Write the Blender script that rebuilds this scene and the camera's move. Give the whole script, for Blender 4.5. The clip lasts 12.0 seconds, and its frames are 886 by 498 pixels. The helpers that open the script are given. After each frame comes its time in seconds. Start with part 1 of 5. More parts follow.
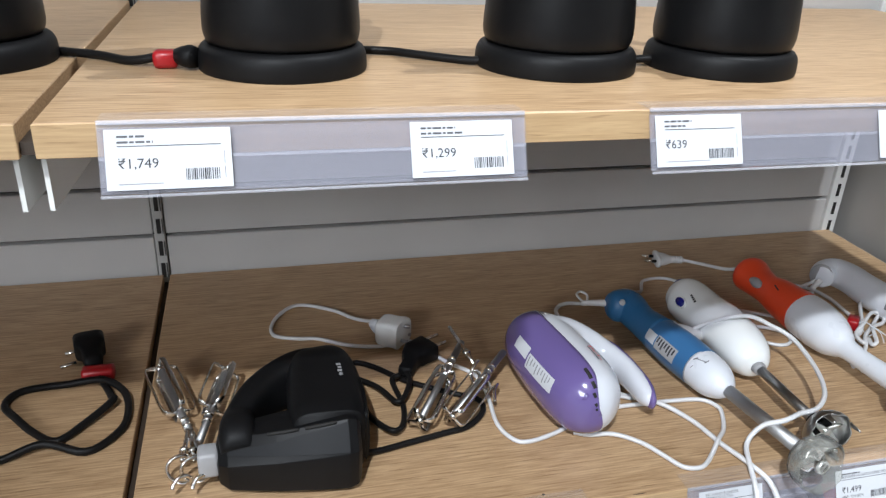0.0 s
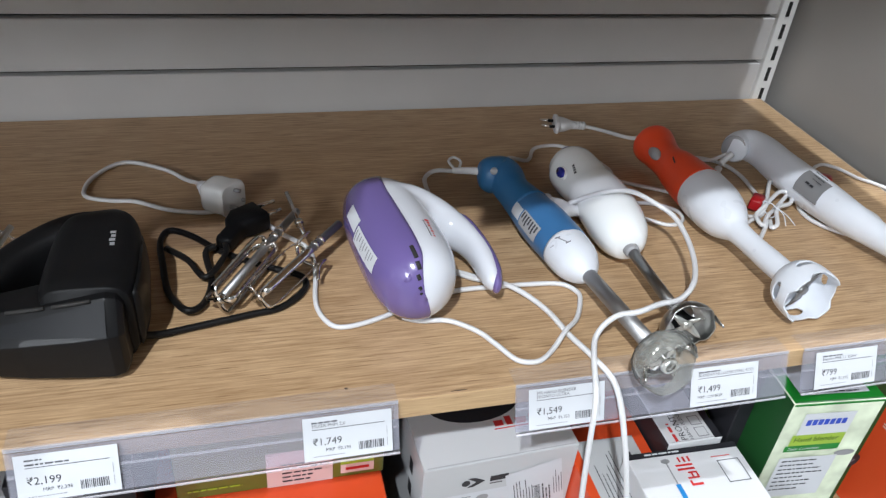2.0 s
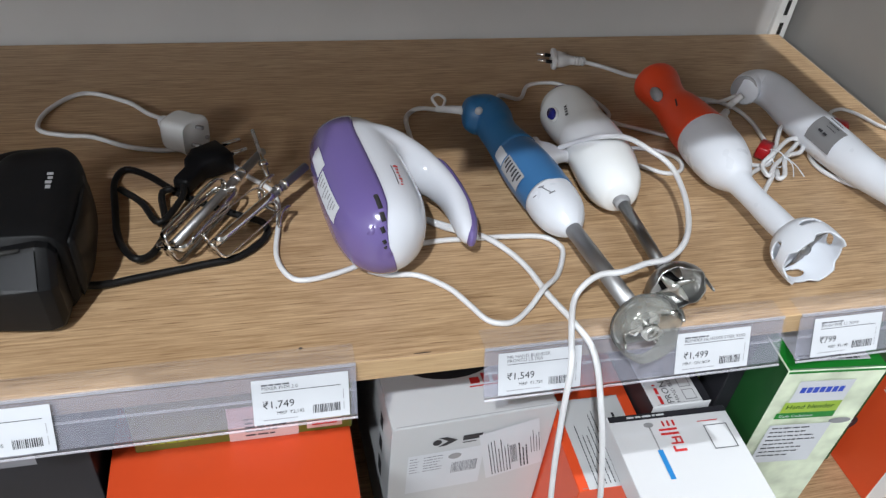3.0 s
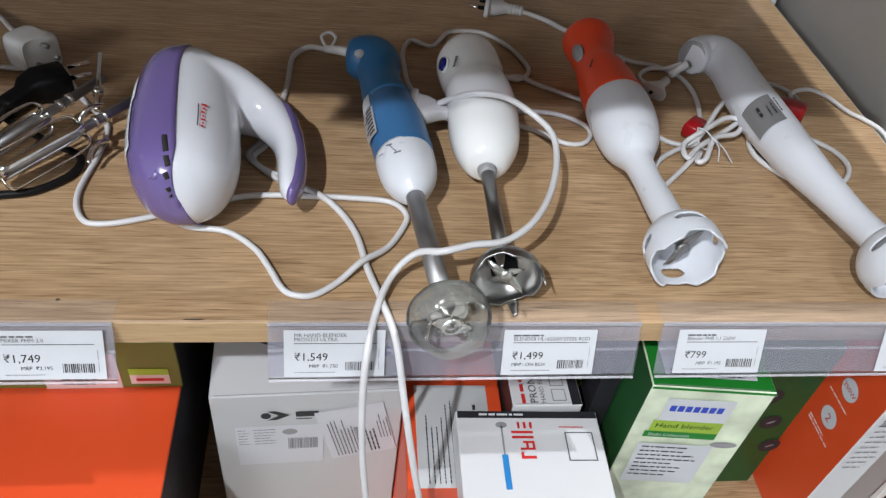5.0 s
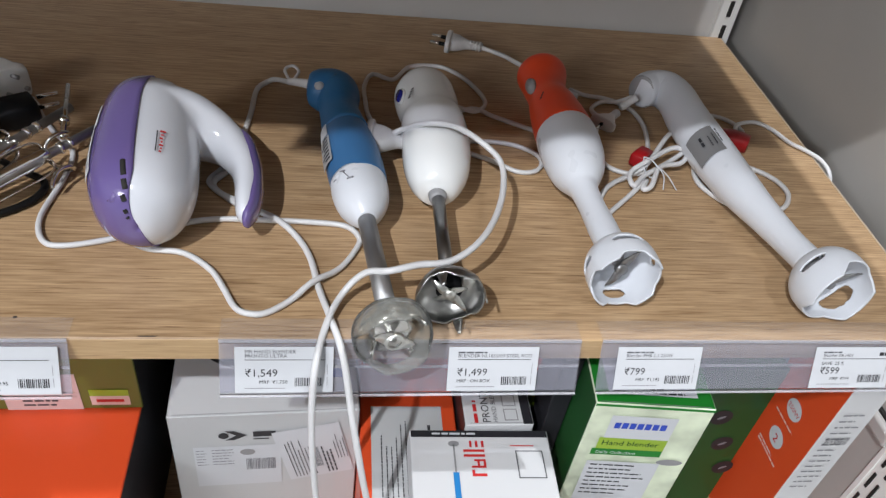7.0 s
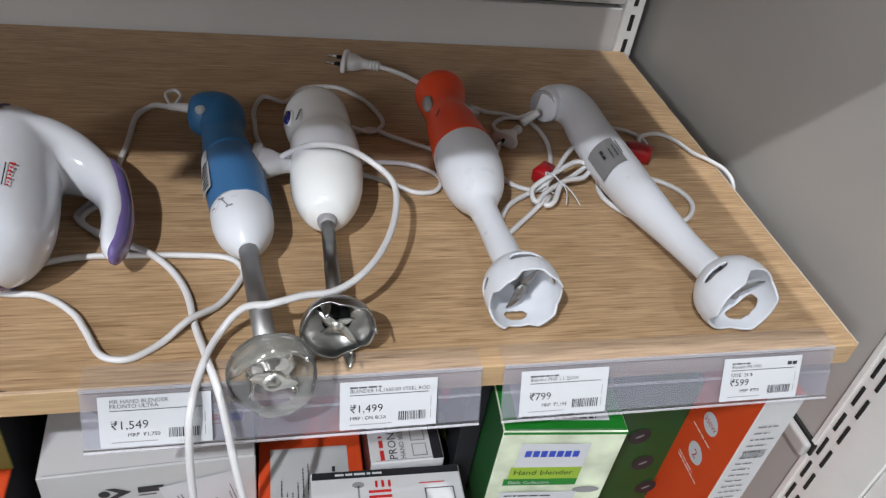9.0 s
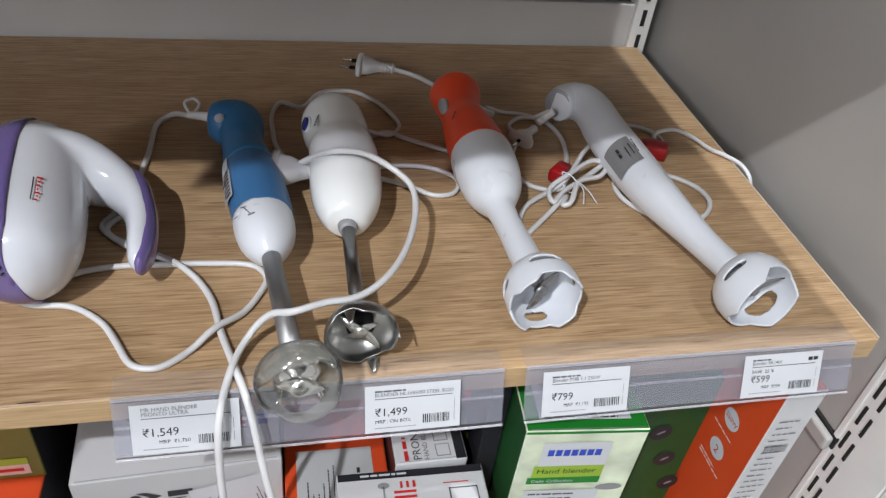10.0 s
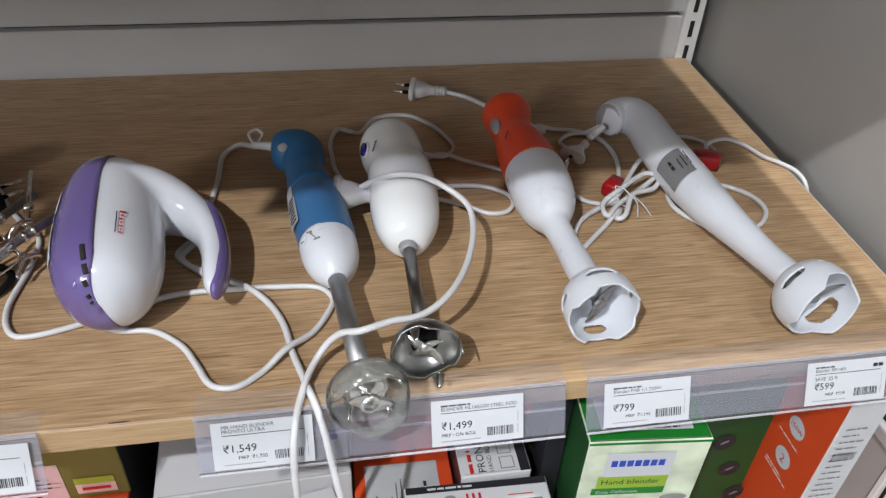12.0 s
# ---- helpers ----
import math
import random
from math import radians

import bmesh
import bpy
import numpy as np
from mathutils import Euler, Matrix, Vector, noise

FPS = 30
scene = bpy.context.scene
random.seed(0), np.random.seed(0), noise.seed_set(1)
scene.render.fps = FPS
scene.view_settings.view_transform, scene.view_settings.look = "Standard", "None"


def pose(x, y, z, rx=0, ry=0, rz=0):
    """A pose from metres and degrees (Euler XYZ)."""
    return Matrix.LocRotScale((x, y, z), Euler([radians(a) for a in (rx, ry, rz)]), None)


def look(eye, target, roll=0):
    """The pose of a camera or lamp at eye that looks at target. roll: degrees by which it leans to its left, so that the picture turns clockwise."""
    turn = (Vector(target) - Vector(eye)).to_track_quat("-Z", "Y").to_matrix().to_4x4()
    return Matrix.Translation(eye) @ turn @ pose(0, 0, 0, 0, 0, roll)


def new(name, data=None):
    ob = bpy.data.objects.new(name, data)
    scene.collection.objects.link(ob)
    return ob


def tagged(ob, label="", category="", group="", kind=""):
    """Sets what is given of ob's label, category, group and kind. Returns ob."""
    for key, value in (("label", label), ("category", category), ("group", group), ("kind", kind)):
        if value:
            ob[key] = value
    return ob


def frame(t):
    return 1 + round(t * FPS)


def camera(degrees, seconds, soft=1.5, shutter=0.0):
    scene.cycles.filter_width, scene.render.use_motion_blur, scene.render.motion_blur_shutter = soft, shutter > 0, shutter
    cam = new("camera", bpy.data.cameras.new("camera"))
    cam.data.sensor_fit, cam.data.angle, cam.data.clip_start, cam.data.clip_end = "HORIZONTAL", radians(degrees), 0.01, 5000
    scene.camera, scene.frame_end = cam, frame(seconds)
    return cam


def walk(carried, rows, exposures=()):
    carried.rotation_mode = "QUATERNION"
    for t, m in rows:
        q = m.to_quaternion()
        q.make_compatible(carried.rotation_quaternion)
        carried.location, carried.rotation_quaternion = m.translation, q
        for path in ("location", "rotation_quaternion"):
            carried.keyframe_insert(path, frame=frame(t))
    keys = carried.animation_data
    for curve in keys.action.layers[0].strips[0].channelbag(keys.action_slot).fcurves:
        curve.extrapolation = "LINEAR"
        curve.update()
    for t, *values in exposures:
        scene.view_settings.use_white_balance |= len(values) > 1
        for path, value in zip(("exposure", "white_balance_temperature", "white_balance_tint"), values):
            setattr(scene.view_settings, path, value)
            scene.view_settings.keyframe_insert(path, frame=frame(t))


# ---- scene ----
import functools

cam = camera(60.4, 12.0, 1.35)
PATH = [
    (0, (0.125, -0.491, 1.307), (0.596, 1.264, 0.47), 2.6),
    (0.5, (0.208, -0.499, 1.299), (0.644, 1.222, 0.378), 2.4),
    (1, (0.242, -0.489, 1.266), (0.65, 1.12, 0.15), 2.7),
    (1.5, (0.267, -0.468, 1.263), (0.66, 1.136, 0.135), 3.1),
    (2, (0.303, -0.423, 1.252), (0.796, 1.15, 0.118), 5.6),
    (2.5, (0.323, -0.402, 1.239), (0.807, 1.084, -0.009), 6.4),
    (2.7, (0.334, -0.394, 1.241), (0.795, 1.085, -0.024), 6.0),
    (4.3, (0.492, -0.335, 1.204), (0.847, 1.069, -0.176), 10.1),
    (4.5, (0.52, -0.338, 1.204), (0.856, 1.063, -0.183), 9.9),
    (5, (0.557, -0.344, 1.209), (0.835, 1.072, -0.176), 8.5),
    (5.5, (0.571, -0.349, 1.213), (0.794, 1.088, -0.16), 7.1),
    (6, (0.576, -0.361, 1.216), (0.801, 1.092, -0.139), 7.1),
    (6.5, (0.581, -0.372, 1.22), (0.849, 1.093, -0.114), 8.2),
    (8.3, (0.606, -0.373, 1.214), (0.978, 1.141, -0.039), 8.7),
    (8.5, (0.619, -0.361, 1.209), (1.01, 1.153, -0.038), 8.8),
    (9, (0.625, -0.351, 1.201), (1.094, 1.147, -0.038), 9.8),
    (9.5, (0.624, -0.347, 1.204), (1.093, 1.137, -0.052), 9.1),
    (10, (0.619, -0.35, 1.21), (1.053, 1.145, -0.046), 7.9),
    (10.5, (0.617, -0.355, 1.215), (1.024, 1.147, -0.041), 7.0),
    (11, (0.614, -0.36, 1.221), (0.978, 1.16, -0.027), 5.0),
    (11.5, (0.613, -0.362, 1.223), (0.936, 1.17, -0.021), 3.6),
    (12, (0.61, -0.362, 1.224), (0.913, 1.181, -0.012), 2.9),
]
walk(cam, [(t, look(eye, target, roll)) for t, eye, target, roll in PATH], [(0.0, 0.10, 6200, 8), (0.5, 0.13, 6200, 8), (1.0, 0.18, 6200, 8), (2.0, 0.18, 6250, 8), (2.7, 0.09, 6300, 8), (4.5, -0.12, 6400, 9), (6.5, -0.11, 6450, 10), (9.5, -0.14, 6500, 10), (12.0, -0.10, 6500, 10)])

# ---- light ----
world = bpy.data.worlds.new("shop")
scene.world = world
world.use_nodes = True
world.node_tree.nodes["Background"].inputs[0].default_value = (0.9, 0.95, 1.0, 1)
world.node_tree.nodes["Background"].inputs[1].default_value = 0.25


def disk_lamp(name, x, y, z, size, watts, colour=(1, 0.96, 0.9)):
    data = bpy.data.lights.new(name, "AREA")
    data.shape, data.size, data.energy, data.color = "DISK", size, watts, colour
    ob = new(name, data)
    ob.matrix_world = look((x, y, z), (x * 0.5 + 0.25, 0.0, 0.8))
    return ob


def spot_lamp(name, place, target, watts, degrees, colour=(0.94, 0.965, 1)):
    """A small unseen spot lamp with a soft-edged beam."""
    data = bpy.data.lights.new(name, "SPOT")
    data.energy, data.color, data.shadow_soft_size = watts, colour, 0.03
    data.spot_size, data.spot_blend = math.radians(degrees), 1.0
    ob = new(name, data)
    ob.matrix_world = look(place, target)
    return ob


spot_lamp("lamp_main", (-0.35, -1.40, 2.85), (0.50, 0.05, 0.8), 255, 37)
# added weak fill spot, makes up for the main beam's fall-off at the right
spot_lamp("fill_end", (1.075, -1.0, 2.85), (1.06, 0.15, 0.8), 36, 24)
disk_lamp("lamp_right", 1.062, -0.12, 2.85, 0.05, 27, (0.94, 0.965, 1))
# added large soft fill, lifts the shaded back and the side panel
disk_lamp("lamp_fill", -2.4, -3.4, 2.85, 1.4, 135, (0.93, 0.955, 1))


# ---- materials ----
def nodes_of(name):
    m = bpy.data.materials.new(name)
    m.use_nodes = True
    nt = m.node_tree
    return m, nt, nt.nodes["Principled BSDF"]


def noise_bump(nt, bsdf, scale, strength, distance=0.001, stretch=(1, 1, 1)):
    co = nt.nodes.new("ShaderNodeTexCoord")
    mp = nt.nodes.new("ShaderNodeMapping")
    mp.inputs["Scale"].default_value = stretch
    tx = nt.nodes.new("ShaderNodeTexNoise")
    tx.inputs["Scale"].default_value = scale
    tx.inputs["Detail"].default_value = 4
    bp = nt.nodes.new("ShaderNodeBump")
    bp.inputs["Strength"].default_value = strength
    bp.inputs["Distance"].default_value = distance
    nt.links.new(co.outputs["Object"], mp.inputs["Vector"])
    nt.links.new(mp.outputs["Vector"], tx.inputs["Vector"])
    nt.links.new(tx.outputs["Fac"], bp.inputs["Height"])
    nt.links.new(bp.outputs["Normal"], bsdf.inputs["Normal"])
    return mp, tx


def surface(name, colour, rough=0.4, metal=0.0, grain=60.0, bump=0.05, vary=0.08, coat=0.0):
    """A plain material with slight mottling, uneven gloss and fine relief."""
    m, nt, b = nodes_of(name)
    mp, tx = noise_bump(nt, b, grain, bump, 0.0006)
    big = nt.nodes.new("ShaderNodeTexNoise")
    big.inputs["Scale"].default_value = max(grain / 9, 3)
    big.inputs["Detail"].default_value = 3
    nt.links.new(mp.outputs["Vector"], big.inputs["Vector"])
    ramp = nt.nodes.new("ShaderNodeValToRGB")
    lo = [max(c * (1 - vary), 0) for c in colour]
    hi = [min(c * (1 + vary), 1) for c in colour]
    ramp.color_ramp.elements[0].color = (*lo, 1)
    ramp.color_ramp.elements[1].color = (*hi, 1)
    ramp.color_ramp.elements[0].position, ramp.color_ramp.elements[1].position = 0.3, 0.7
    nt.links.new(big.outputs["Fac"], ramp.inputs["Fac"])
    nt.links.new(ramp.outputs["Color"], b.inputs["Base Color"])
    rr = nt.nodes.new("ShaderNodeMapRange")
    rr.inputs["To Min"].default_value, rr.inputs["To Max"].default_value = max(rough - 0.06, 0.02), rough + 0.08
    nt.links.new(big.outputs["Fac"], rr.inputs["Value"])
    nt.links.new(rr.outputs["Result"], b.inputs["Roughness"])
    b.inputs["Metallic"].default_value = metal
    b.inputs["Coat Weight"].default_value = coat
    return m


def oak(name, dark, light):
    """Oak laminate with the grain along x: soft figure, fine streaks and short dark pores."""
    m, nt, b = nodes_of(name)
    link = nt.links.new
    co = nt.nodes.new("ShaderNodeTexCoord")

    def streaks(along, across, detail, rough, bend=0.0):
        mp = nt.nodes.new("ShaderNodeMapping")
        mp.inputs["Scale"].default_value = (along, across, across)
        tx = nt.nodes.new("ShaderNodeTexNoise")
        tx.inputs["Scale"].default_value = 1.0
        tx.inputs["Detail"].default_value = detail
        tx.inputs["Roughness"].default_value = rough
        tx.inputs["Distortion"].default_value = bend
        link(co.outputs["Object"], mp.inputs["Vector"])
        link(mp.outputs["Vector"], tx.inputs["Vector"])
        return tx.outputs["Fac"]

    def maths(op, p, q):
        node = nt.nodes.new("ShaderNodeMath")
        node.operation = op
        for i, v in enumerate((p, q)):
            if isinstance(v, (int, float)):
                node.inputs[i].default_value = v
            else:
                link(v, node.inputs[i])
        return node.outputs[0]

    figure = streaks(2.6, 46, 3, 0.55, 0.1)
    fine = streaks(20, 460, 3, 0.62)
    pores = streaks(30, 520, 2, 0.5)
    blend = maths("ADD", maths("MULTIPLY", fine, 0.78), maths("MULTIPLY", figure, 0.22))
    ramp = nt.nodes.new("ShaderNodeValToRGB")
    ramp.color_ramp.elements[0].position, ramp.color_ramp.elements[0].color = 0.33, (*dark, 1)
    ramp.color_ramp.elements[1].position, ramp.color_ramp.elements[1].color = 0.63, (*light, 1)
    link(blend, ramp.inputs["Fac"])
    pit = nt.nodes.new("ShaderNodeMapRange")
    pit.inputs["From Min"].default_value, pit.inputs["From Max"].default_value = 0.58, 0.70
    link(maths("ADD", maths("MULTIPLY", pores, 0.8), maths("MULTIPLY", figure, 0.2)), pit.inputs["Value"])
    tone = nt.nodes.new("ShaderNodeMix")
    tone.data_type = "RGBA"
    tone.inputs[7].default_value = (dark[0] * 0.62, dark[1] * 0.56, dark[2] * 0.5, 1)
    link(maths("MULTIPLY", pit.outputs["Result"], 0.75), tone.inputs[0])
    link(ramp.outputs["Color"], tone.inputs[6])
    link(tone.outputs[2], b.inputs["Base Color"])
    bp = nt.nodes.new("ShaderNodeBump")
    bp.inputs["Strength"].default_value, bp.inputs["Distance"].default_value = 0.12, 0.0004
    link(maths("SUBTRACT", fine, pit.outputs["Result"]), bp.inputs["Height"])
    link(bp.outputs["Normal"], b.inputs["Normal"])
    b.inputs["Roughness"].default_value = 0.42
    return m


def clear(name, tint, veil, rough=0.12, body=(0.8, 0.8, 0.85), gloss=0.12, shine=True, ior=1.25):
    """Clear moulded plastic: see-through, with a milky share and a gloss."""
    m, nt, b = nodes_of(name)
    out = nt.nodes["Material Output"]
    tr = nt.nodes.new("ShaderNodeBsdfTransparent")
    tr.inputs[0].default_value = (*tint, 1)
    b.inputs["Base Color"].default_value = (*body, 1)
    b.inputs["Roughness"].default_value = rough
    gl = nt.nodes.new("ShaderNodeBsdfGlossy")
    gl.inputs["Roughness"].default_value = rough
    fr = nt.nodes.new("ShaderNodeFresnel")
    fr.inputs["IOR"].default_value = ior
    mx = nt.nodes.new("ShaderNodeMixShader")
    mx.inputs[0].default_value = veil
    nt.links.new(tr.outputs[0], mx.inputs[1])
    nt.links.new(b.outputs[0], mx.inputs[2])
    if not shine:
        nt.links.new(mx.outputs[0], out.inputs[0])
        return m
    mx2 = nt.nodes.new("ShaderNodeMixShader")
    add = nt.nodes.new("ShaderNodeMath")
    add.inputs[1].default_value = gloss
    nt.links.new(fr.outputs[0], add.inputs[0])
    nt.links.new(add.outputs[0], mx2.inputs[0])
    nt.links.new(mx.outputs[0], mx2.inputs[1])
    nt.links.new(gl.outputs[0], mx2.inputs[2])
    nt.links.new(mx2.outputs[0], out.inputs[0])
    return m


OAK = oak("oak_laminate", (0.275, 0.163, 0.080), (0.530, 0.362, 0.208))
EDGE = oak("oak_edge_band", (0.42, 0.275, 0.14), (0.56, 0.385, 0.21))
BAND = surface("pale_edge_band", (0.62, 0.52, 0.40), 0.4, grain=120, vary=0.08)
SLAT = surface("grey_slat", (0.52, 0.51, 0.50), 0.5, grain=90, vary=0.03)
PANEL = surface("grey_side_panel", (0.465, 0.450, 0.428), 0.5, grain=60, vary=0.03)
STEEL_WHITE = surface("white_powder_coat", (0.78, 0.78, 0.76), 0.4, grain=200, vary=0.03)
# grey of the side rail, and the seam upright's steel darkened as in shade
STEEL_GREY_SHADED = surface("grey_and_shaded_steel", (0.46, 0.455, 0.44), 0.45, grain=200, vary=0.04)
DARK = surface("dark_slot", (0.015, 0.014, 0.013), 0.8)
SEAM = surface("seam_filler", (0.05, 0.035, 0.025), 0.7)
CHROME = surface("chrome", (0.72, 0.71, 0.69), 0.12, 1.0, grain=120, vary=0.06)
SHAFT = surface("brushed_steel", (0.36, 0.36, 0.365), 0.46, 1.0, grain=200, vary=0.08)
PALE_STEEL = surface("pale_blade_steel", (0.80, 0.80, 0.77), 0.30, 1.0, grain=90)
BLADE = surface("blade_steel", (0.34, 0.34, 0.34), 0.32, 1.0, grain=90)
BLACK = surface("black_plastic", (0.0055, 0.0055, 0.006), 0.5, grain=160, vary=0.15)
BLACK_GLOSS = surface("black_gloss", (0.006, 0.006, 0.0065), 0.40, grain=80, vary=0.1, coat=0.05)
BLACK_RUBBER = surface("black_cable", (0.008, 0.0075, 0.0075), 0.42)
for dull in (BLACK, BLACK_GLOSS, BLACK_RUBBER):
    dull.node_tree.nodes["Principled BSDF"].inputs["Specular IOR Level"].default_value = 0.15
WHITE = surface("white_plastic", (0.64, 0.665, 0.715), 0.28, grain=140, vary=0.025)
WHITE_GLOSS = surface("white_gloss", (0.64, 0.66, 0.715), 0.12, grain=60, vary=0.02, coat=0.5)
IVORY = surface("ivory_white", (0.76, 0.775, 0.78), 0.16, grain=60, vary=0.025, coat=0.4)
CORD = surface("white_cable", (0.63, 0.63, 0.64), 0.35, grain=220, vary=0.04)
PURPLE = surface("purple_plastic", (0.137, 0.100, 0.275), 0.16, grain=60, vary=0.04, coat=0.5)
BLUE = surface("blue_plastic", (0.040, 0.134, 0.295), 0.35, grain=150, vary=0.06)
BLUE_GRIP = surface("blue_grip", (0.020, 0.11, 0.25), 0.45, grain=220, vary=0.06)
NAVY = surface("navy_button", (0.015, 0.018, 0.20), 0.25)
ORANGE = surface("orange_plastic", (0.68, 0.062, 0.018), 0.35, grain=150, vary=0.05)
GREY = surface("grey_plastic", (0.27, 0.27, 0.28), 0.4)
RED = surface("red_plastic", (0.33, 0.008, 0.012), 0.3)
PAPER = surface("white_paper", (0.555, 0.57, 0.60), 0.6, grain=200, vary=0.02)
INK = surface("black_ink", (0.025, 0.025, 0.03), 0.6)
GREY_INK = surface("grey_ink", (0.22, 0.22, 0.24), 0.6)
RED_INK = surface("red_ink", (0.55, 0.02, 0.02), 0.5)
BLUE_INK = surface("blue_ink", (0.02, 0.06, 0.45), 0.5)
LABEL_DARK = surface("dark_silver_label", (0.20, 0.20, 0.205), 0.4)
LABEL_GREY = surface("silver_label", (0.36, 0.36, 0.37), 0.4)
# milky plastic of the bottom lip, also used to draw highlight lines
LIP_GLINT = clear("ticket_strip_lip_glint", (0.98, 0.98, 1.0), 0.24, 0.35, (0.8, 0.8, 0.86), 0.0, ior=1.15)
STRIP = clear("clear_ticket_strip", (0.98, 0.98, 0.99), 0.04, 0.13, (0.75, 0.75, 0.82), 0.0, ior=1.16)
STRIP_FLAP = clear("ticket_strip_flap", (1.0, 1.0, 1.0), 0.07, 0.6, (0.50, 0.50, 0.53), 0.0, False)
STRIP_BACK = clear("ticket_strip_back", (0.90, 0.90, 0.94), 0.19, 0.5, (0.62, 0.63, 0.70), 0.01, False)
SMOKE = clear("smoky_clear_plastic", (0.81, 0.81, 0.79), 0.12, 0.08, (0.72, 0.73, 0.70), 0.03, ior=1.1)
ROD = surface("dark_polished_rod", (0.27, 0.27, 0.27), 0.32, 1.0, grain=200, vary=0.1)
HEAD_INK = surface("heading_ink", (0.085, 0.085, 0.095), 0.6)
PANEL_GLOSS = surface("charcoal_gloss", (0.011, 0.0115, 0.013), 0.30, grain=60, vary=0.06)
PANEL_GLOSS.node_tree.nodes["Principled BSDF"].inputs["Specular IOR Level"].default_value = 0.12
POLISHED = surface("polished_steel", (0.40, 0.40, 0.39), 0.32, 1.0, grain=120, vary=0.1)
CARD_WHITE = surface("white_carton", (0.60, 0.605, 0.62), 0.4, grain=40, vary=0.03)
CARD_GREY = surface("grey_carton", (0.48, 0.49, 0.50), 0.4, grain=40, vary=0.04)
CARD_ORANGE = surface("orange_carton", (0.68, 0.075, 0.02), 0.35, grain=40, vary=0.05)
CARD_OLIVE = surface("olive_carton", (0.12, 0.14, 0.02), 0.35, grain=40, vary=0.2)
CARD_GREEN = surface("green_carton", (0.015, 0.20, 0.025), 0.3, grain=40, vary=0.1)
CARD_DKGREEN = surface("dark_green_carton", (0.015, 0.075, 0.02), 0.3, grain=40, vary=0.15)
CARD_PALE = surface("pale_green_carton", (0.60, 0.66, 0.50), 0.35, grain=220, vary=0.32)
CARD_LIME = surface("lime_print", (0.30, 0.45, 0.03), 0.35, grain=40, vary=0.15)
# dark carton print, also paints the shaded gap beside the flat orange carton
CARD_DARK_GAP = surface("dark_carton_and_gap", (0.025, 0.025, 0.03), 0.35, grain=40, vary=0.3)
CARD_BLUE = surface("blue_print", (0.02, 0.20, 0.50), 0.35, grain=40, vary=0.1)
for dull in (CARD_DKGREEN, CARD_GREEN, CARD_DARK_GAP):
    dull.node_tree.nodes["Principled BSDF"].inputs["Specular IOR Level"].default_value = 0.2
PINK = surface("pink_sticker", (0.72, 0.55, 0.52), 0.5)
FLOOR = surface("shop_floor", (0.55, 0.54, 0.52), 0.3, grain=30, vary=0.06)
CEIL = surface("shop_ceiling", (0.75, 0.75, 0.74), 0.8, grain=30, vary=0.04)
SHOPWALL = surface("shop_wall", (0.60, 0.60, 0.59), 0.7, grain=20, vary=0.05)

# ---- mesh helpers ----
TOP = 0.80      # upper face of the display shelf
LEN = 1.10      # bay length
BACK = 0.554    # back panel
UP = 1.177      # upper face of the shelf above
LOW = 0.445     # upper face of the shelf below


def root(ob):
    while ob.parent:
        ob = ob.parent
    return ob


def thing(name, x, y, z, label, category, group="", kind=""):
    ob = new(name)
    ob.empty_display_size = 0.02
    ob.location = (x, y, z)
    return tagged(ob, label, category, group, kind)


def part(name, bm, material, parent=None, label="", smooth=True):
    """Links a bmesh, made in world coordinates, as one mesh under parent."""
    if parent is not None:
        bmesh.ops.translate(bm, vec=-Vector(root(parent).location), verts=bm.verts)
    me = bpy.data.meshes.new(name)
    bmesh.ops.recalc_face_normals(bm, faces=bm.faces)
    for f in bm.faces:
        f.smooth = smooth
    bm.to_mesh(me)
    bm.free()
    me.materials.append(material)
    ob = new(name, me)
    if parent is not None:
        ob.parent = parent
    if label:
        ob["label"] = label
    return ob


def box(x0, y0, z0, x1, y1, z1, bevel=0.0, seg=2):
    bm = bmesh.new()
    bmesh.ops.create_cube(bm, size=1)
    for v in bm.verts:
        v.co = Vector(((x0 + x1) / 2 + v.co.x * (x1 - x0), (y0 + y1) / 2 + v.co.y * (y1 - y0), (z0 + z1) / 2 + v.co.z * (z1 - z0)))
    if bevel:
        bmesh.ops.bevel(bm, geom=bm.edges[:], offset=bevel, segments=seg, affect="EDGES", profile=0.5)
    return bm


def turned(bm, m):
    bmesh.ops.transform(bm, matrix=m, verts=bm.verts)
    return bm


def join(*many):
    out = bmesh.new()
    for bm in many:
        me = bpy.data.meshes.new("tmp")
        bm.to_mesh(me)
        bm.free()
        out.from_mesh(me)
        bpy.data.meshes.remove(me)
    return out


def spline(points, steps):
    """Catmull-Rom through rows of numbers."""
    p = [np.array(q, float) for q in points]
    p = [2 * p[0] - p[1], *p, 2 * p[-1] - p[-2]]
    out = []
    for i in range(1, len(p) - 2):
        for k in range(steps):
            t = k / steps
            a, b, c, d = p[i - 1], p[i], p[i + 1], p[i + 2]
            out.append(0.5 * (2 * b + (c - a) * t + (2 * a - 5 * b + 4 * c - d) * t * t + (3 * b - a - 3 * c + d) * t ** 3))
    out.append(p[-2])
    return out


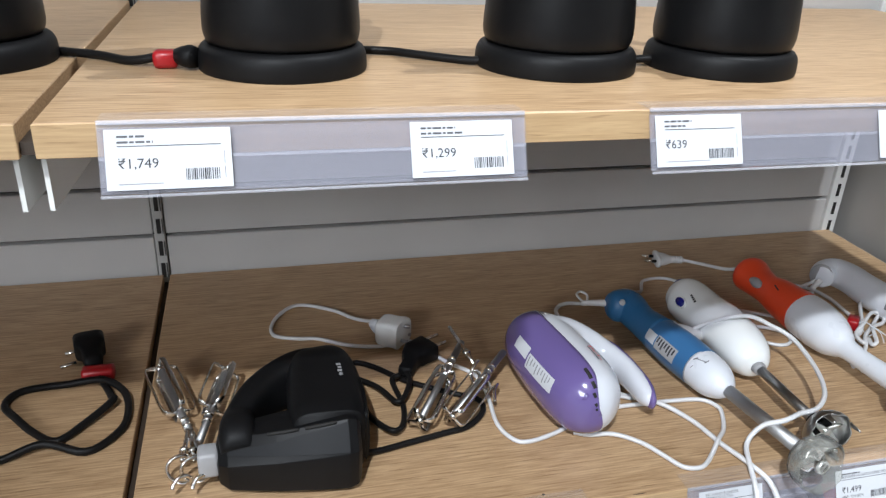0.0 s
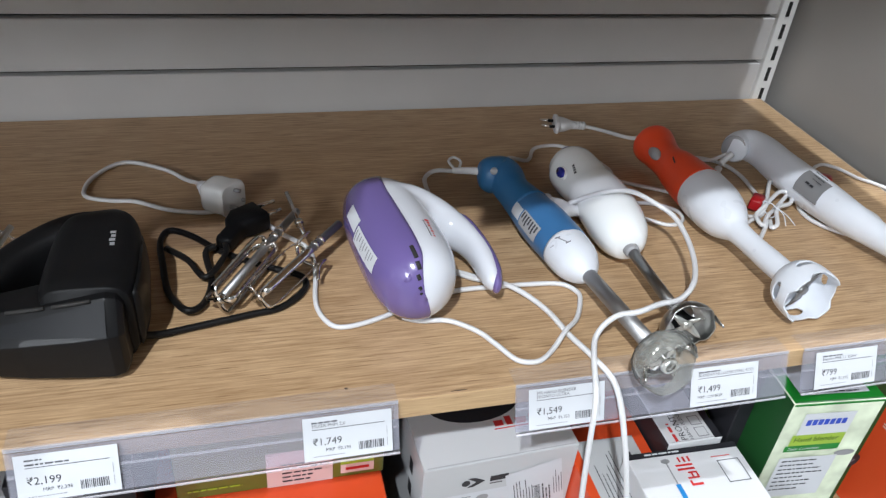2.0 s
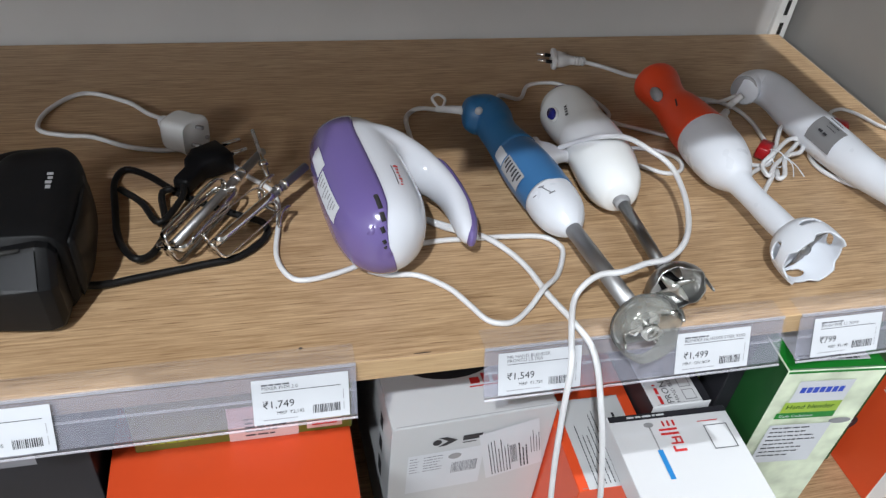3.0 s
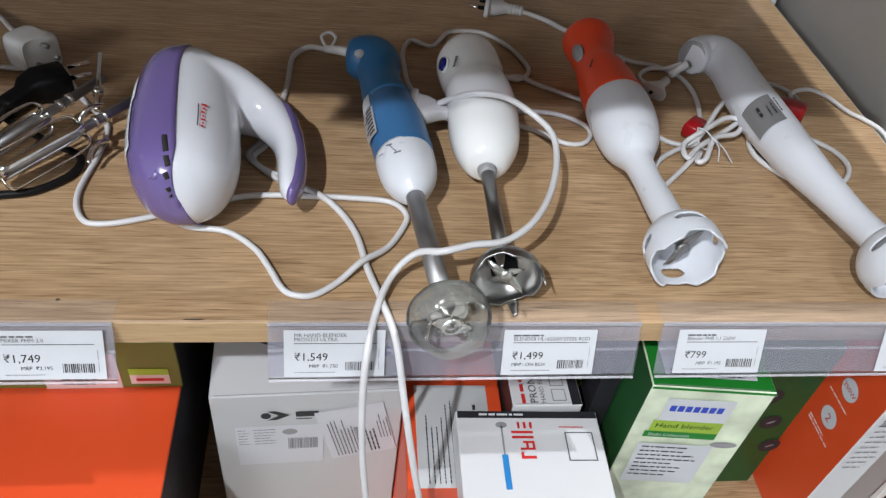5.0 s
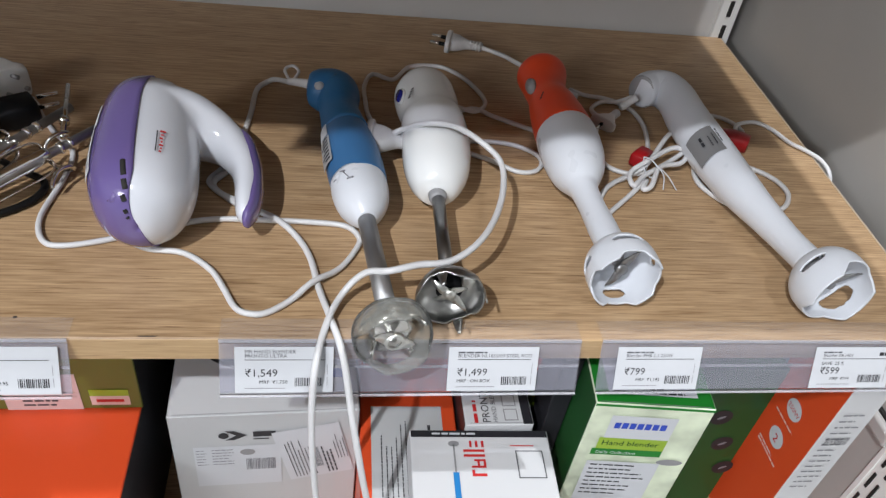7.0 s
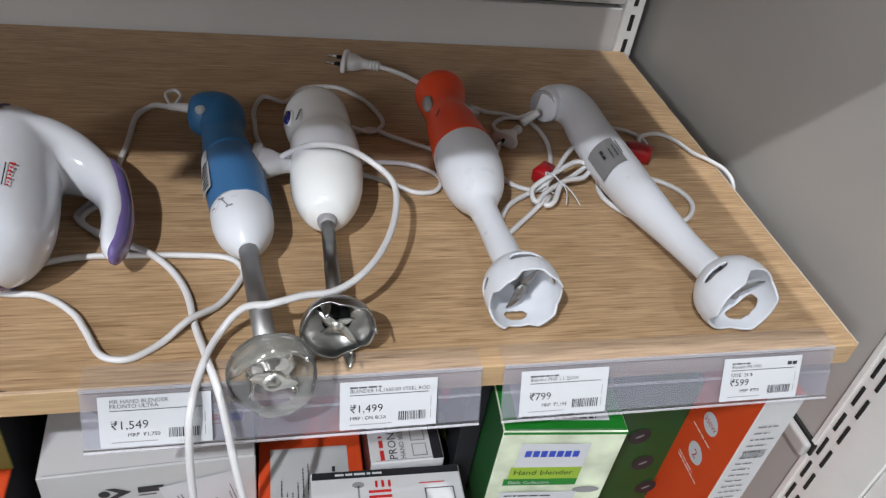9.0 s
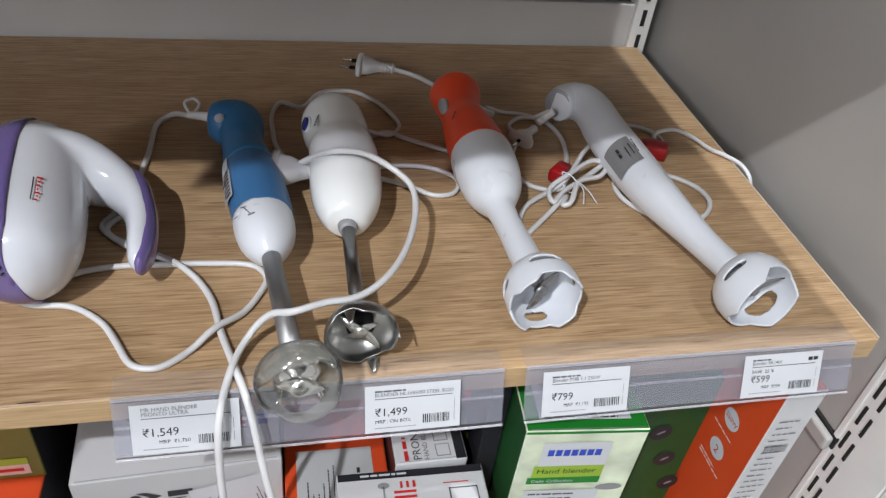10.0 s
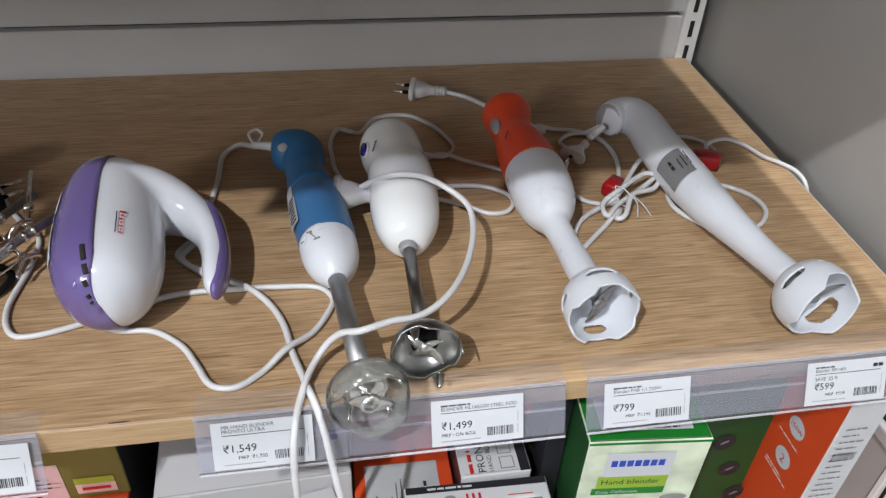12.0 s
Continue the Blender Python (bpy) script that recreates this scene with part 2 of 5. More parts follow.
def sweep(rows, seg=16, steps=6, up=(0, 0, 1), caps=True, power=2.0, smooth_path=True):
    """A tube through rows of (x, y, z, half width, half height); power over 2 squares its section."""
    rows = spline(rows, steps) if smooth_path else [np.array(r, float) for r in rows]
    bm = bmesh.new()
    rings = []
    n = len(rows)
    for i, r in enumerate(rows):
        d = Vector(rows[min(i + 1, n - 1)][:3] - rows[max(i - 1, 0)][:3]).normalized()
        side = d.cross(Vector(up))
        side = side.normalized() if side.length > 1e-4 else Vector((1, 0, 0))
        top = side.cross(d).normalized()
        ring = []
        for k in range(seg):
            a = 2 * math.pi * k / seg
            c, s = math.cos(a), math.sin(a)
            c, s = math.copysign(abs(c) ** (2 / power), c), math.copysign(abs(s) ** (2 / power), s)
            ring.append(bm.verts.new(Vector(r[:3]) + side * (c * max(r[3], 1e-4)) + top * (s * max(r[4], 1e-4))))
        rings.append(ring)
    for a, b in zip(rings, rings[1:]):
        for k in range(seg):
            bm.faces.new((a[k], a[(k + 1) % seg], b[(k + 1) % seg], b[k]))
    if caps:
        bm.faces.new(rings[0][::-1])
        bm.faces.new(rings[-1])
    return bm


def cable(points, radius, base=TOP, steps=5, seg=8):
    """A cord through (x, y, height over the shelf)."""
    return sweep([(x, y, base + z, radius, radius) for x, y, z in points], seg, steps)


def rod(a, b, r0, r1=None, seg=16):
    r1 = r0 if r1 is None else r1
    return sweep([(*a, r0, r0), (*b, r1, r1)], seg, 1, up=(0.01, 0.02, 1))


def axis_frame(a, b):
    """A matrix whose z runs from a to b, with y as near to up as it can be."""
    z = (Vector(b) - Vector(a)).normalized()
    x = Vector((0, 0, 1)).cross(z).normalized()
    y = z.cross(x)
    return Matrix.Translation(a) @ Matrix((x, y, z)).transposed().to_4x4()


def lathe(profile, a, b, seg=32, spline_steps=4, caps=True):
    """A turned body with (distance, radius) rows along the line from a to b."""
    rows = spline(profile, spline_steps) if spline_steps else profile
    m = axis_frame(a, b)
    bm = bmesh.new()
    rings = []
    for s, r in rows:
        rings.append([bm.verts.new(m @ Vector((max(r, 1e-4) * math.cos(2 * math.pi * k / seg), max(r, 1e-4) * math.sin(2 * math.pi * k / seg), s))) for k in range(seg)])
    for p, q in zip(rings, rings[1:]):
        for k in range(seg):
            bm.faces.new((p[k], p[(k + 1) % seg], q[(k + 1) % seg], q[k]))
    if caps:
        bm.faces.new(rings[0][::-1])
        bm.faces.new(rings[-1])
    return bm


def cut(bm, point, normal, keep_inner):
    """Keeps the half of bm on one side of a plane."""
    geom = bm.verts[:] + bm.edges[:] + bm.faces[:]
    bmesh.ops.bisect_plane(bm, geom=geom, plane_co=point, plane_no=normal, clear_outer=keep_inner, clear_inner=not keep_inner)
    return bm


def lettering(name, words, size, m, material, parent, align="LEFT", lift=0.0004, bold=0.0):
    """Flat printed letters, with the baseline's start at the matrix m (x along, y up, z out)."""
    cu = bpy.data.curves.new(name, "FONT")
    cu.body, cu.size, cu.align_x, cu.resolution_u, cu.offset = words, size, align, 2, bold
    tmp = new("tmp_text", cu)
    dg = bpy.context.evaluated_depsgraph_get()
    dg.update()
    me = bpy.data.meshes.new_from_object(tmp.evaluated_get(dg))
    bpy.data.objects.remove(tmp)
    bpy.data.curves.remove(cu)
    bm = bmesh.new()
    bm.from_mesh(me)
    bpy.data.meshes.remove(me)
    turned(bm, m @ Matrix.Translation((0, 0, lift)))
    return part(name, bm, material, parent, smooth=False)


def printed(rects, m, lift=0.0004):
    """Flat printed rectangles (x0, y0, x1, y1) on the plane of m."""
    bm = bmesh.new()
    for x0, y0, x1, y1 in rects:
        bm.faces.new([bm.verts.new(m @ Vector((x, y, lift))) for x, y in ((x0, y0), (x1, y0), (x1, y1), (x0, y1))])
    return bm


def disc(cx, cy, rx, ry, m, lift=0.0004, seg=28, turn=0.0):
    bm = bmesh.new()
    c, s = math.cos(turn), math.sin(turn)
    pts = [(rx * math.cos(2 * math.pi * k / seg), ry * math.sin(2 * math.pi * k / seg)) for k in range(seg)]
    bm.faces.new([bm.verts.new(m @ Vector((cx + c * x - s * y, cy + s * x + c * y, lift))) for x, y in pts])
    return bm


def text_bars(x0, y0, width, lines, pitch, height, seed):
    """Rows of short bars that stand for print too small to read."""
    rnd = random.Random(seed)
    out = []
    for k in range(lines):
        x, y = x0, y0 - k * pitch
        end = x0 + width * rnd.uniform(0.6, 1.0)
        while x < end:
            w = rnd.uniform(1.5, 5) * height
            out.append((x, y, min(x + w, end), y + height))
            x += w + height * 0.7
    return out


def bar_code(x0, y0, width, height, seed):
    rnd = random.Random(seed)
    out, x = [], x0
    while x < x0 + width:
        w = rnd.choice((0.0004, 0.0006, 0.0009))
        out.append((x, y0, x + w, y0 + height))
        x += w + rnd.choice((0.0004, 0.0006, 0.0008))
    return out


def plane_at(origin, x_axis, y_axis):
    x, y = Vector(x_axis).normalized(), Vector(y_axis).normalized()
    return Matrix.Translation(origin) @ Matrix((x, y, x.cross(y))).transposed().to_4x4()


# ---- structure ----
def room():
    def slab(name, b, mat, label):
        tagged(part(name, box(*b), mat, smooth=False), label, name.split("_")[0], kind="structure")
    slab("floor", (-3.5, -4.5, -0.05, 4.5, 0.75, 0.0), FLOOR, "pale grey polished shop floor")
    slab("ceiling", (-3.5, -4.5, 3.0, 4.5, 0.75, 3.05), CEIL, "plain white shop ceiling")
    slab("wall_north", (-3.5, 0.62, 0, 4.5, 0.75, 3.0), SHOPWALL, "plain grey wall behind the shelving")
    slab("wall_south", (-3.5, -4.6, 0, 4.5, -4.5, 3.0), SHOPWALL, "plain grey wall across the aisle")
    slab("wall_west", (-3.6, -4.5, 0, -3.5, 0.75, 3.0), SHOPWALL, "plain grey wall at the shop's end")
    slab("wall_east", (4.5, -4.5, 0, 4.6, 0.75, 3.0), SHOPWALL, "plain grey wall at the shop's end")


room()


def back_panel():
    wall = tagged(part("slat_panel", box(-1.12, BACK + 0.014, 0.30, 1.125, BACK + 0.03, 2.0), DARK, smooth=False), "grey horizontal slat panel behind the shelves", "panel", kind="structure")
    proto = {}
    for x0, x1 in ((-1.10, -0.0165), (0.0005, LEN)):
        for k in range(-7, 13):
            z0 = 0.859 + 0.071 * k
            key = x0
            if key not in proto:
                bm = box(x0, BACK, 0.0, x1, BACK + 0.014, 0.0655, 0.0012, 1)
                proto[key] = part("slat", bm, SLAT, wall, smooth=False)
                proto[key].location = (0, 0, z0 + 0.0027)
            else:
                ob = new("slat", proto[key].data)
                ob.parent = wall
                ob.location = (0, 0, z0 + 0.0027)


def upright(x, half, y, label, finish, z0=0.30, z1=2.0):
    post = thing("slotted_upright", x, y, z0, label, "upright", "slotted uprights")
    part("post", box(x - half, y - 0.004, z0, x + half, y + 0.03, z1, 0.001, 1), finish, post, smooth=False)
    proto = slit = None
    z = z0 + 0.02
    while z < z1 - 0.03:
        if proto is None:
            proto = part("slot", box(x - 0.0028, y - 0.0052, z, x + 0.0028, y - 0.0038, z + 0.022), DARK, post, smooth=False)
        else:
            ob = new("slot", proto.data)
            ob.parent = post
            ob.location = (0, 0, z - z0 - 0.02)
        if half < 0.01:
            if slit is None:
                slit = part("slit", box(x + 0.0046, y - 0.0052, z, x + 0.0058, y - 0.0038, z + 0.022), DARK, post, smooth=False)
            else:
                ob = new("slit", slit.data)
                ob.parent = post
                ob.location = (0, 0, z - z0 - 0.02)
        z += 0.034


back_panel()
# this upright's shade is put into its grey colour
upright(-0.0080, 0.0070, BACK, "slotted steel upright, greyed for shade, against the slat panel", STEEL_GREY_SHADED)
upright(1.1095, 0.013, BACK - 0.003, "white slotted steel upright in the bay corner", STEEL_WHITE)


def side_panel():
    wall = tagged(part("side_panel", box(1.143, 0.0145, 0.0, 1.165, 0.60, 2.0), PANEL, smooth=False), "plain grey laminate side panel closing the bay", "panel", kind="structure")
    post = thing("end_post", 1.143, 0.0, 0.0, "white perforated steel post at the bay's end", "post")
    part("post", box(1.141, -0.055, 0.0, 1.165, 0.014, 2.0, 0.0015, 1), STEEL_WHITE, post, smooth=False)
    part("ridge", box(1.1390, 0.0075, 0.0, 1.1408, 0.0137, 2.0, 0.0008, 2), STEEL_WHITE, post, smooth=False)
    proto = None
    for z in np.arange(0.350, 1.6, 0.0362):
        for y, dz in ((-0.0090, 0.0), (0.0015, 0.006)):
            if proto is None:
                z_first, y_first = z, y
                proto = part("slot", box(1.1395, y - 0.0016, z, 1.1408, y + 0.0016, z + 0.0235), DARK, post, smooth=False)
            else:
                ob = new("slot", proto.data)
                ob.parent = post
                ob.location = (0, y - y_first, z + dz - z_first)
    rail = thing("side_rail", 1.135, 0.27, 0.63, "white steel rail hooked into the end post", "rail")
    part("bar", box(1.130, 0.008, 0.632, 1.1385, BACK - 0.010, 0.650, 0.0035, 3), STEEL_GREY_SHADED, rail, smooth=False)
    part("groove", box(1.1387, 0.006, 0.636, 1.1425, BACK - 0.010, 0.651), DARK, rail, smooth=False)
    tagged(part("end_panel", box(1.143, -0.60, 0.0, 1.165, -0.056, 2.0), STEEL_WHITE, smooth=False), "white panel beside the end post", "panel", kind="structure")


side_panel()


def shelf(x0, x1, top, thick, front, label, skew=0.0):
    """An edged board; skew moves the far corner of its free end along x."""
    ob = thing("shelf", (x0 + x1) / 2, 0.27, top - thick, label, "shelf", "display shelves")

    def leaning(bm):
        for v in bm.verts:
            if v.co.x > x1 - 0.02:
                v.co.x += skew * max(v.co.y, 0.0) / BACK
        return bm

    part("board", leaning(box(x0, front + 0.0012, top - thick, x1, BACK - 0.006, top, 0.0008, 1)), OAK, ob, smooth=False)
    part("edge_band", box(x0, front, top - thick + 0.0004, x1, front + 0.0011, top - 0.0004, 0.0004, 1), EDGE, ob, smooth=False)
    if x1 > 1.05:
        part("end_band", leaning(box(x1 + 0.0001, front + 0.0012, top - thick + 0.0004, x1 + 0.0011, BACK - 0.006, top + 0.0003, 0.0003, 1)), BAND, ob, "pale edge band on the board's end", smooth=False)
    return ob


shelf(0.0, LEN, TOP, 0.022, 0.0, "light oak laminate shelf holding blenders and mixers", 0.0105)
shelf(-1.10, -0.009, TOP, 0.022, 0.0, "light oak laminate shelf of the next bay")
shelf(0.0, 1.074, UP, 0.022, -0.012, "light oak laminate shelf holding black kettles")
shelf(-1.10, -0.009, UP, 0.022, -0.012, "light oak laminate upper shelf of the next bay")
shelf(0.0, LEN, LOW, 0.022, -0.05, "light oak laminate bottom shelf holding cartons")
shelf(-1.10, -0.009, LOW, 0.022, -0.05, "light oak laminate bottom shelf of the next bay")
tagged(part("plinth", box(-1.10, 0.0, 0.0, LEN, BACK, LOW - 0.024), STEEL_WHITE, smooth=False), "white plinth under the shelving", "plinth", kind="structure")


def bracket(x, top, front):
    """A steel shelf arm that tapers to the front."""
    ob = thing("shelf_bracket", x, BACK, top - 0.06, "white steel shelf bracket under the board", "bracket", "shelf brackets")
    bm = bmesh.new()
    prof = [(front + 0.02, top), (BACK - 0.006, top), (BACK - 0.006, top - 0.075), (front + 0.05, top - 0.042), (front + 0.02, top - 0.040)]
    a = [bm.verts.new((x - 0.0015, y, z)) for y, z in prof]
    b = [bm.verts.new((x + 0.0015, y, z)) for y, z in prof]
    bm.faces.new(a)
    bm.faces.new(b[::-1])
    for k in range(5):
        bm.faces.new((a[k], b[k], b[(k + 1) % 5], a[(k + 1) % 5]))
    part("arm", bm, STEEL_WHITE, ob, smooth=False)


for bx in (-0.017, -0.001, LEN - 0.045):
    bracket(bx, UP - 0.0225, -0.012)
    bracket(bx, TOP - 0.0225, 0.0)

tagged(part("seam_channel", box(-0.0086, 0.002, TOP - 0.02, -0.0004, BACK - 0.006, TOP - 0.012), SEAM, smooth=False), "dark channel in the joint between two shelves", "channel", kind="structure")
tagged(part("seam_channel", box(-0.0086, -0.008, UP - 0.02, -0.0004, BACK - 0.006, UP - 0.012), SEAM, smooth=False), "dark channel in the joint between two shelves", "channel", kind="structure")


# ---- ticket strips and price tags ----
def extruded(profile, x0, x1, thick):
    """A bent sheet: a polyline in (y, z), drawn from x0 to x1, with a thickness."""
    bm = bmesh.new()
    a = [bm.verts.new((x0, y, z)) for y, z in profile]
    b = [bm.verts.new((x1, y, z)) for y, z in profile]
    for k in range(len(a) - 1):
        bm.faces.new((a[k], a[k + 1], b[k + 1], b[k]))
    bm.normal_update()
    bmesh.ops.solidify(bm, geom=bm.faces[:], thickness=thick)
    return bm


def ticket_strip(x0, x1, top, front):
    ob = thing("ticket_strip", (x0 + x1) / 2, front, top, "clear plastic ticket strip clipped on the shelf edge", "ticket strip", "ticket strips")
    part("flap", extruded([(front + 0.0195, top + 0.0008), (front - 0.0012, top + 0.0008), (front - 0.0014, top - 0.003)], x0, x1, 0.0005), STRIP_FLAP, ob, "clear flap stuck on the board", smooth=False)
    part("back", extruded([(front - 0.0014, top - 0.003), (front - 0.0090, top - 0.0225), (front - 0.0162, top - 0.040)], x0, x1, 0.0005), STRIP_BACK, ob, "milky clear backing", smooth=False)
    part("cover", extruded([(front - 0.0014, top + 0.0006), (front - 0.0040, top - 0.003), (front - 0.0185, top - 0.0400), (front - 0.0165, top - 0.0412)], x0, x1, 0.0005), STRIP, ob, "clear front flap", smooth=False)
    part("lip", extruded([(front - 0.0185, top - 0.0400), (front - 0.0200, top - 0.0405)], x0, x1, 0.0012), LIP_GLINT, ob, "milky bottom lip", smooth=False)
    # two thin milky lines that draw the plastic's bright highlights
    part("glint_rib", extruded([(front - 0.0012, top + 0.0016), (front - 0.0024, top - 0.0008)], x0, x1, 0.0007), LIP_GLINT, ob, "milky line drawn as the highlight along the bend", smooth=False)
    part("glint_rib", extruded([(front - 0.0084, top - 0.0190), (front - 0.0092, top - 0.0210)], x0, x1, 0.0005), LIP_GLINT, ob, smooth=False)


def price_tag(x, top, front, width, rows, price, mrp, saving="", seed=1, marks=False):
    """A printed card: rows are its small headings, price and mrp its figures."""
    up = Vector((0, 0.40, 0.9165)).normalized()
    o = Vector((x, front - 0.0040, top - 0.0035))
    ob = thing("price_tag", x + width / 2, front - 0.01, top - 0.04, "white printed price tag in a clear ticket strip", "price tag", "price tags")
    m = plane_at(o, (1, 0, 0), up)
    h = 0.0365
    card = bmesh.new()
    bmesh.ops.create_cube(card, size=1)
    for v in card.verts:
        v.co = Vector((width / 2 + v.co.x * width, -h / 2 + v.co.y * h, v.co.z * 0.0004))
    part("card", turned(card, m), PAPER, ob, smooth=False)
    y = -0.0050
    for r in rows:
        if r.startswith("#"):
            part("heading", printed(text_bars(0.007, y, float(r[1:]), 1, 0.003, 0.0013, seed), m), HEAD_INK, ob, smooth=False)
        else:
            lettering("heading", r, 0.0040, m @ Matrix.Translation((0.007, y, 0)), HEAD_INK, ob)
        y -= 0.0034
    part("rule", printed([(0.007, -0.0104, width - 0.006, -0.0099)], m), INK, ob, smooth=False)
    if saving:
        lettering("saving", saving, 0.0042, m @ Matrix.Translation((0.007, -0.0155, 0)), INK, ob)
    lettering("price", price, 0.0085, m @ Matrix.Translation((0.007, -0.0235, 0)), INK, ob)
    if mrp:
        lettering("list_price", mrp, 0.0039, m @ Matrix.Translation((0.017 if "BOX" not in mrp else 0.007, -0.0292, 0)), INK, ob)
    part("small_print", printed(text_bars(0.007, -0.0332, 0.036, 1, 0.001, 0.0006, seed + 5), m), GREY_INK, ob, smooth=False)
    part("bar_code", printed(bar_code(width - 0.0275, -0.0315, 0.020, 0.0070, seed), m), INK, ob, smooth=False)
    for y0, y1 in ((-0.031, -0.024), (-0.022, -0.014)):
        part("side_print", printed([(width - 0.0045, y0, width - 0.0041, y1)], m), GREY_INK, ob, smooth=False)
    if marks:
        for x0 in (width - 0.013, width - 0.0083):
            part("mark", printed([(x0, -0.0075, x0 + 0.004, -0.0045)], m), INK, ob, smooth=False)


for a, b in ((0.122, 0.410), (0.511, 0.779), (0.796, 1.077)):
    ticket_strip(a, b, TOP, 0.0)
for a, b in ((0.036, 0.306), (0.400, 0.670)):
    ticket_strip(a, b, UP, -0.012)
price_tag(0.128, TOP, 0, 0.070, ("#0.012", "#0.030"), "\u20b92,199", "MRP  \u20b92,295", seed=2)
price_tag(0.333, TOP, 0, 0.071, ("#0.030", "MIXER PHM 2.0"), "\u20b91,749", "MRP  \u20b92,195", seed=3)
price_tag(0.522, TOP, 0, 0.070, ("MR HAND BLENDER", "PRONTO ULTRA"), "\u20b91,549", "MRP  \u20b91,750", seed=4)
price_tag(0.677, TOP, 0, 0.069, ("#0.026", "BLENDER HL1655/00 STEEL ROD"), "\u20b91,499", "MRP : ON BOX", seed=5)
price_tag(0.809, TOP, 0, 0.069, ("#0.024", "Blender PHB 1.1 250W"), "\u20b9799", "MRP  \u20b91,195", seed=6)
price_tag(0.976, TOP, 0, 0.070, ("#0.022", "Blender RK1401"), "\u20b9599", "MRP  \u20b9799", "SAVE  25 %", seed=7, marks=True)
price_tag(0.040, UP, -0.012, 0.073, ("#0.024", "#0.03"), "\u20b91,749", "", seed=8)
price_tag(0.226, UP, -0.012, 0.070, ("#0.03", "#0.036"), "\u20b91,299", "", seed=9)
price_tag(0.403, UP, -0.012, 0.069, ("#0.026", "#0.02"), "\u20b9639", "", seed=10)
price_tag(0.592, UP, -0.012, 0.069, ("#0.024", "#0.02"), "\u20b9739", "", seed=11)


# ---- stick blenders ----
def guard(a, b, profile, seg, notch, holes, thick, depth=0.0):
    """A blending guard: a turned shell, its rim cut in lobes, with slots left out.
    notch(angle) shortens the shell; holes are (angle0, angle1, row0, row1)."""
    m = axis_frame(a, b)
    rows = spline(profile, 13)
    n = len(rows)
    bm = bmesh.new()
    rings = []
    for i, (s, r) in enumerate(rows):
        ring = []
        for k in range(seg):
            ang = 2 * math.pi * k / seg
            f = i / (n - 1)
            ss = s - notch(ang) * f ** 3
            ring.append(bm.verts.new(m @ Vector((r * math.cos(ang), r * math.sin(ang), ss))))
        rings.append(ring)
    for i in range(n - 1):
        for k in range(seg):
            mid = math.degrees(2 * math.pi * (k + 0.5) / seg)
            f = (i + 0.5) / (n - 1)
            if any(abs((mid - (h[0] + h[1]) / 2) / ((h[1] - h[0]) / 2)) ** 2.6 + abs((f - (h[2] + h[3]) / 2) / ((h[3] - h[2]) / 2)) ** 2.6 <= 1 for h in holes):
                continue
            bm.faces.new((rings[i][k], rings[i][(k + 1) % seg], rings[i + 1][(k + 1) % seg], rings[i + 1][k]))
    bm.normal_update()
    bmesh.ops.solidify(bm, geom=bm.faces[:], thickness=thick)
    return bm


def blade(centre, a, b, length, turn, width=0.005):
    """A two-winged knife, one wing bent up and one down, square to the shaft."""
    m = axis_frame(a, b)
    m.translation = centre
    m = m @ pose(0, 0, 0, 0, 0, turn)
    bm = bmesh.new()
    for s in (1, -1):
        row = [(0.0, width * 0.8, 0), (length * 0.35, width, 0.0), (length * 0.8, width * 0.62, 0.0035 * s), (length, width * 0.12, 0.006 * s)]
        prev = None
        for x, w, z in row:
            pair = (bm.verts.new(m @ Vector((s * x, -w + 0.3 * w, z))), bm.verts.new(m @ Vector((s * x, w * 0.7 - 0.3 * x * 0.3, z))))
            if prev:
                bm.faces.new((prev[0], prev[1], pair[1], pair[0]))
            prev = pair
    bm.normal_update()
    bmesh.ops.solidify(bm, geom=bm.faces[:], thickness=0.001)
    hub = bmesh.new()
    bmesh.ops.create_cone(hub, segments=16, radius1=width * 0.9, radius2=width * 0.8, depth=0.004, cap_ends=True)
    return join(bm, turned(hub, m))


def plug(parent, x, y, z, turn, size=1.0, mat=None, pins=2, label=""):
    """A moulded plug lying on the shelf: a wide face, a tapered grip and pins. It points along its own -x."""
    mat = mat or CORD
    m = pose(x, y, z, 0, 0, turn)
    s = size
    head = sweep([(0, 0, 0, 0.0185 * s, 0.009 * s), (0.0015 * s, 0, 0, 0.0198 * s, 0.0102 * s), (0.0055 * s, 0, 0, 0.0196 * s, 0.0100 * s), (0.0072 * s, 0, 0, 0.0150 * s, 0.0085 * s), (0.015 * s, 0, 0, 0.0128 * s, 0.0080 * s), (0.024 * s, 0, 0, 0.0068 * s, 0.0062 * s), (0.030 * s, 0, 0, 0.0052 * s, 0.0052 * s), (0.046 * s, 0, 0, 0.0042 * s, 0.0042 * s)], 16, 4, power=3)
    ob = part("plug", turned(head, m), mat, parent, label)
    for k in range(pins):
        py = (k - (pins - 1) / 2) * 0.019 * s
        part("pin", turned(rod((-0.019 * s, py, 0), (0.001, py, 0), 0.0021 * s, seg=10), m), CHROME, ob)
        part("sleeve", turned(rod((-0.008 * s, py, 0), (0.001, py, 0), 0.0024 * s, seg=10), m), BLACK, ob)
    for k in range(4):
        part("ridge", turned(rod(((0.030 + 0.004 * k) * s, 0, 0), ((0.032 + 0.004 * k) * s, 0, 0), 0.0062 * s, seg=12), m), mat, ob)
    return ob


def lobes(n, deep, phase=0.0):
    """Rim cut in n lobes with flat tips."""
    def f(a):
        c = math.cos(n * (a + phase))
        return deep * min(max(0.5 - 1.2 * c, 0.0), 1.0)
    return f


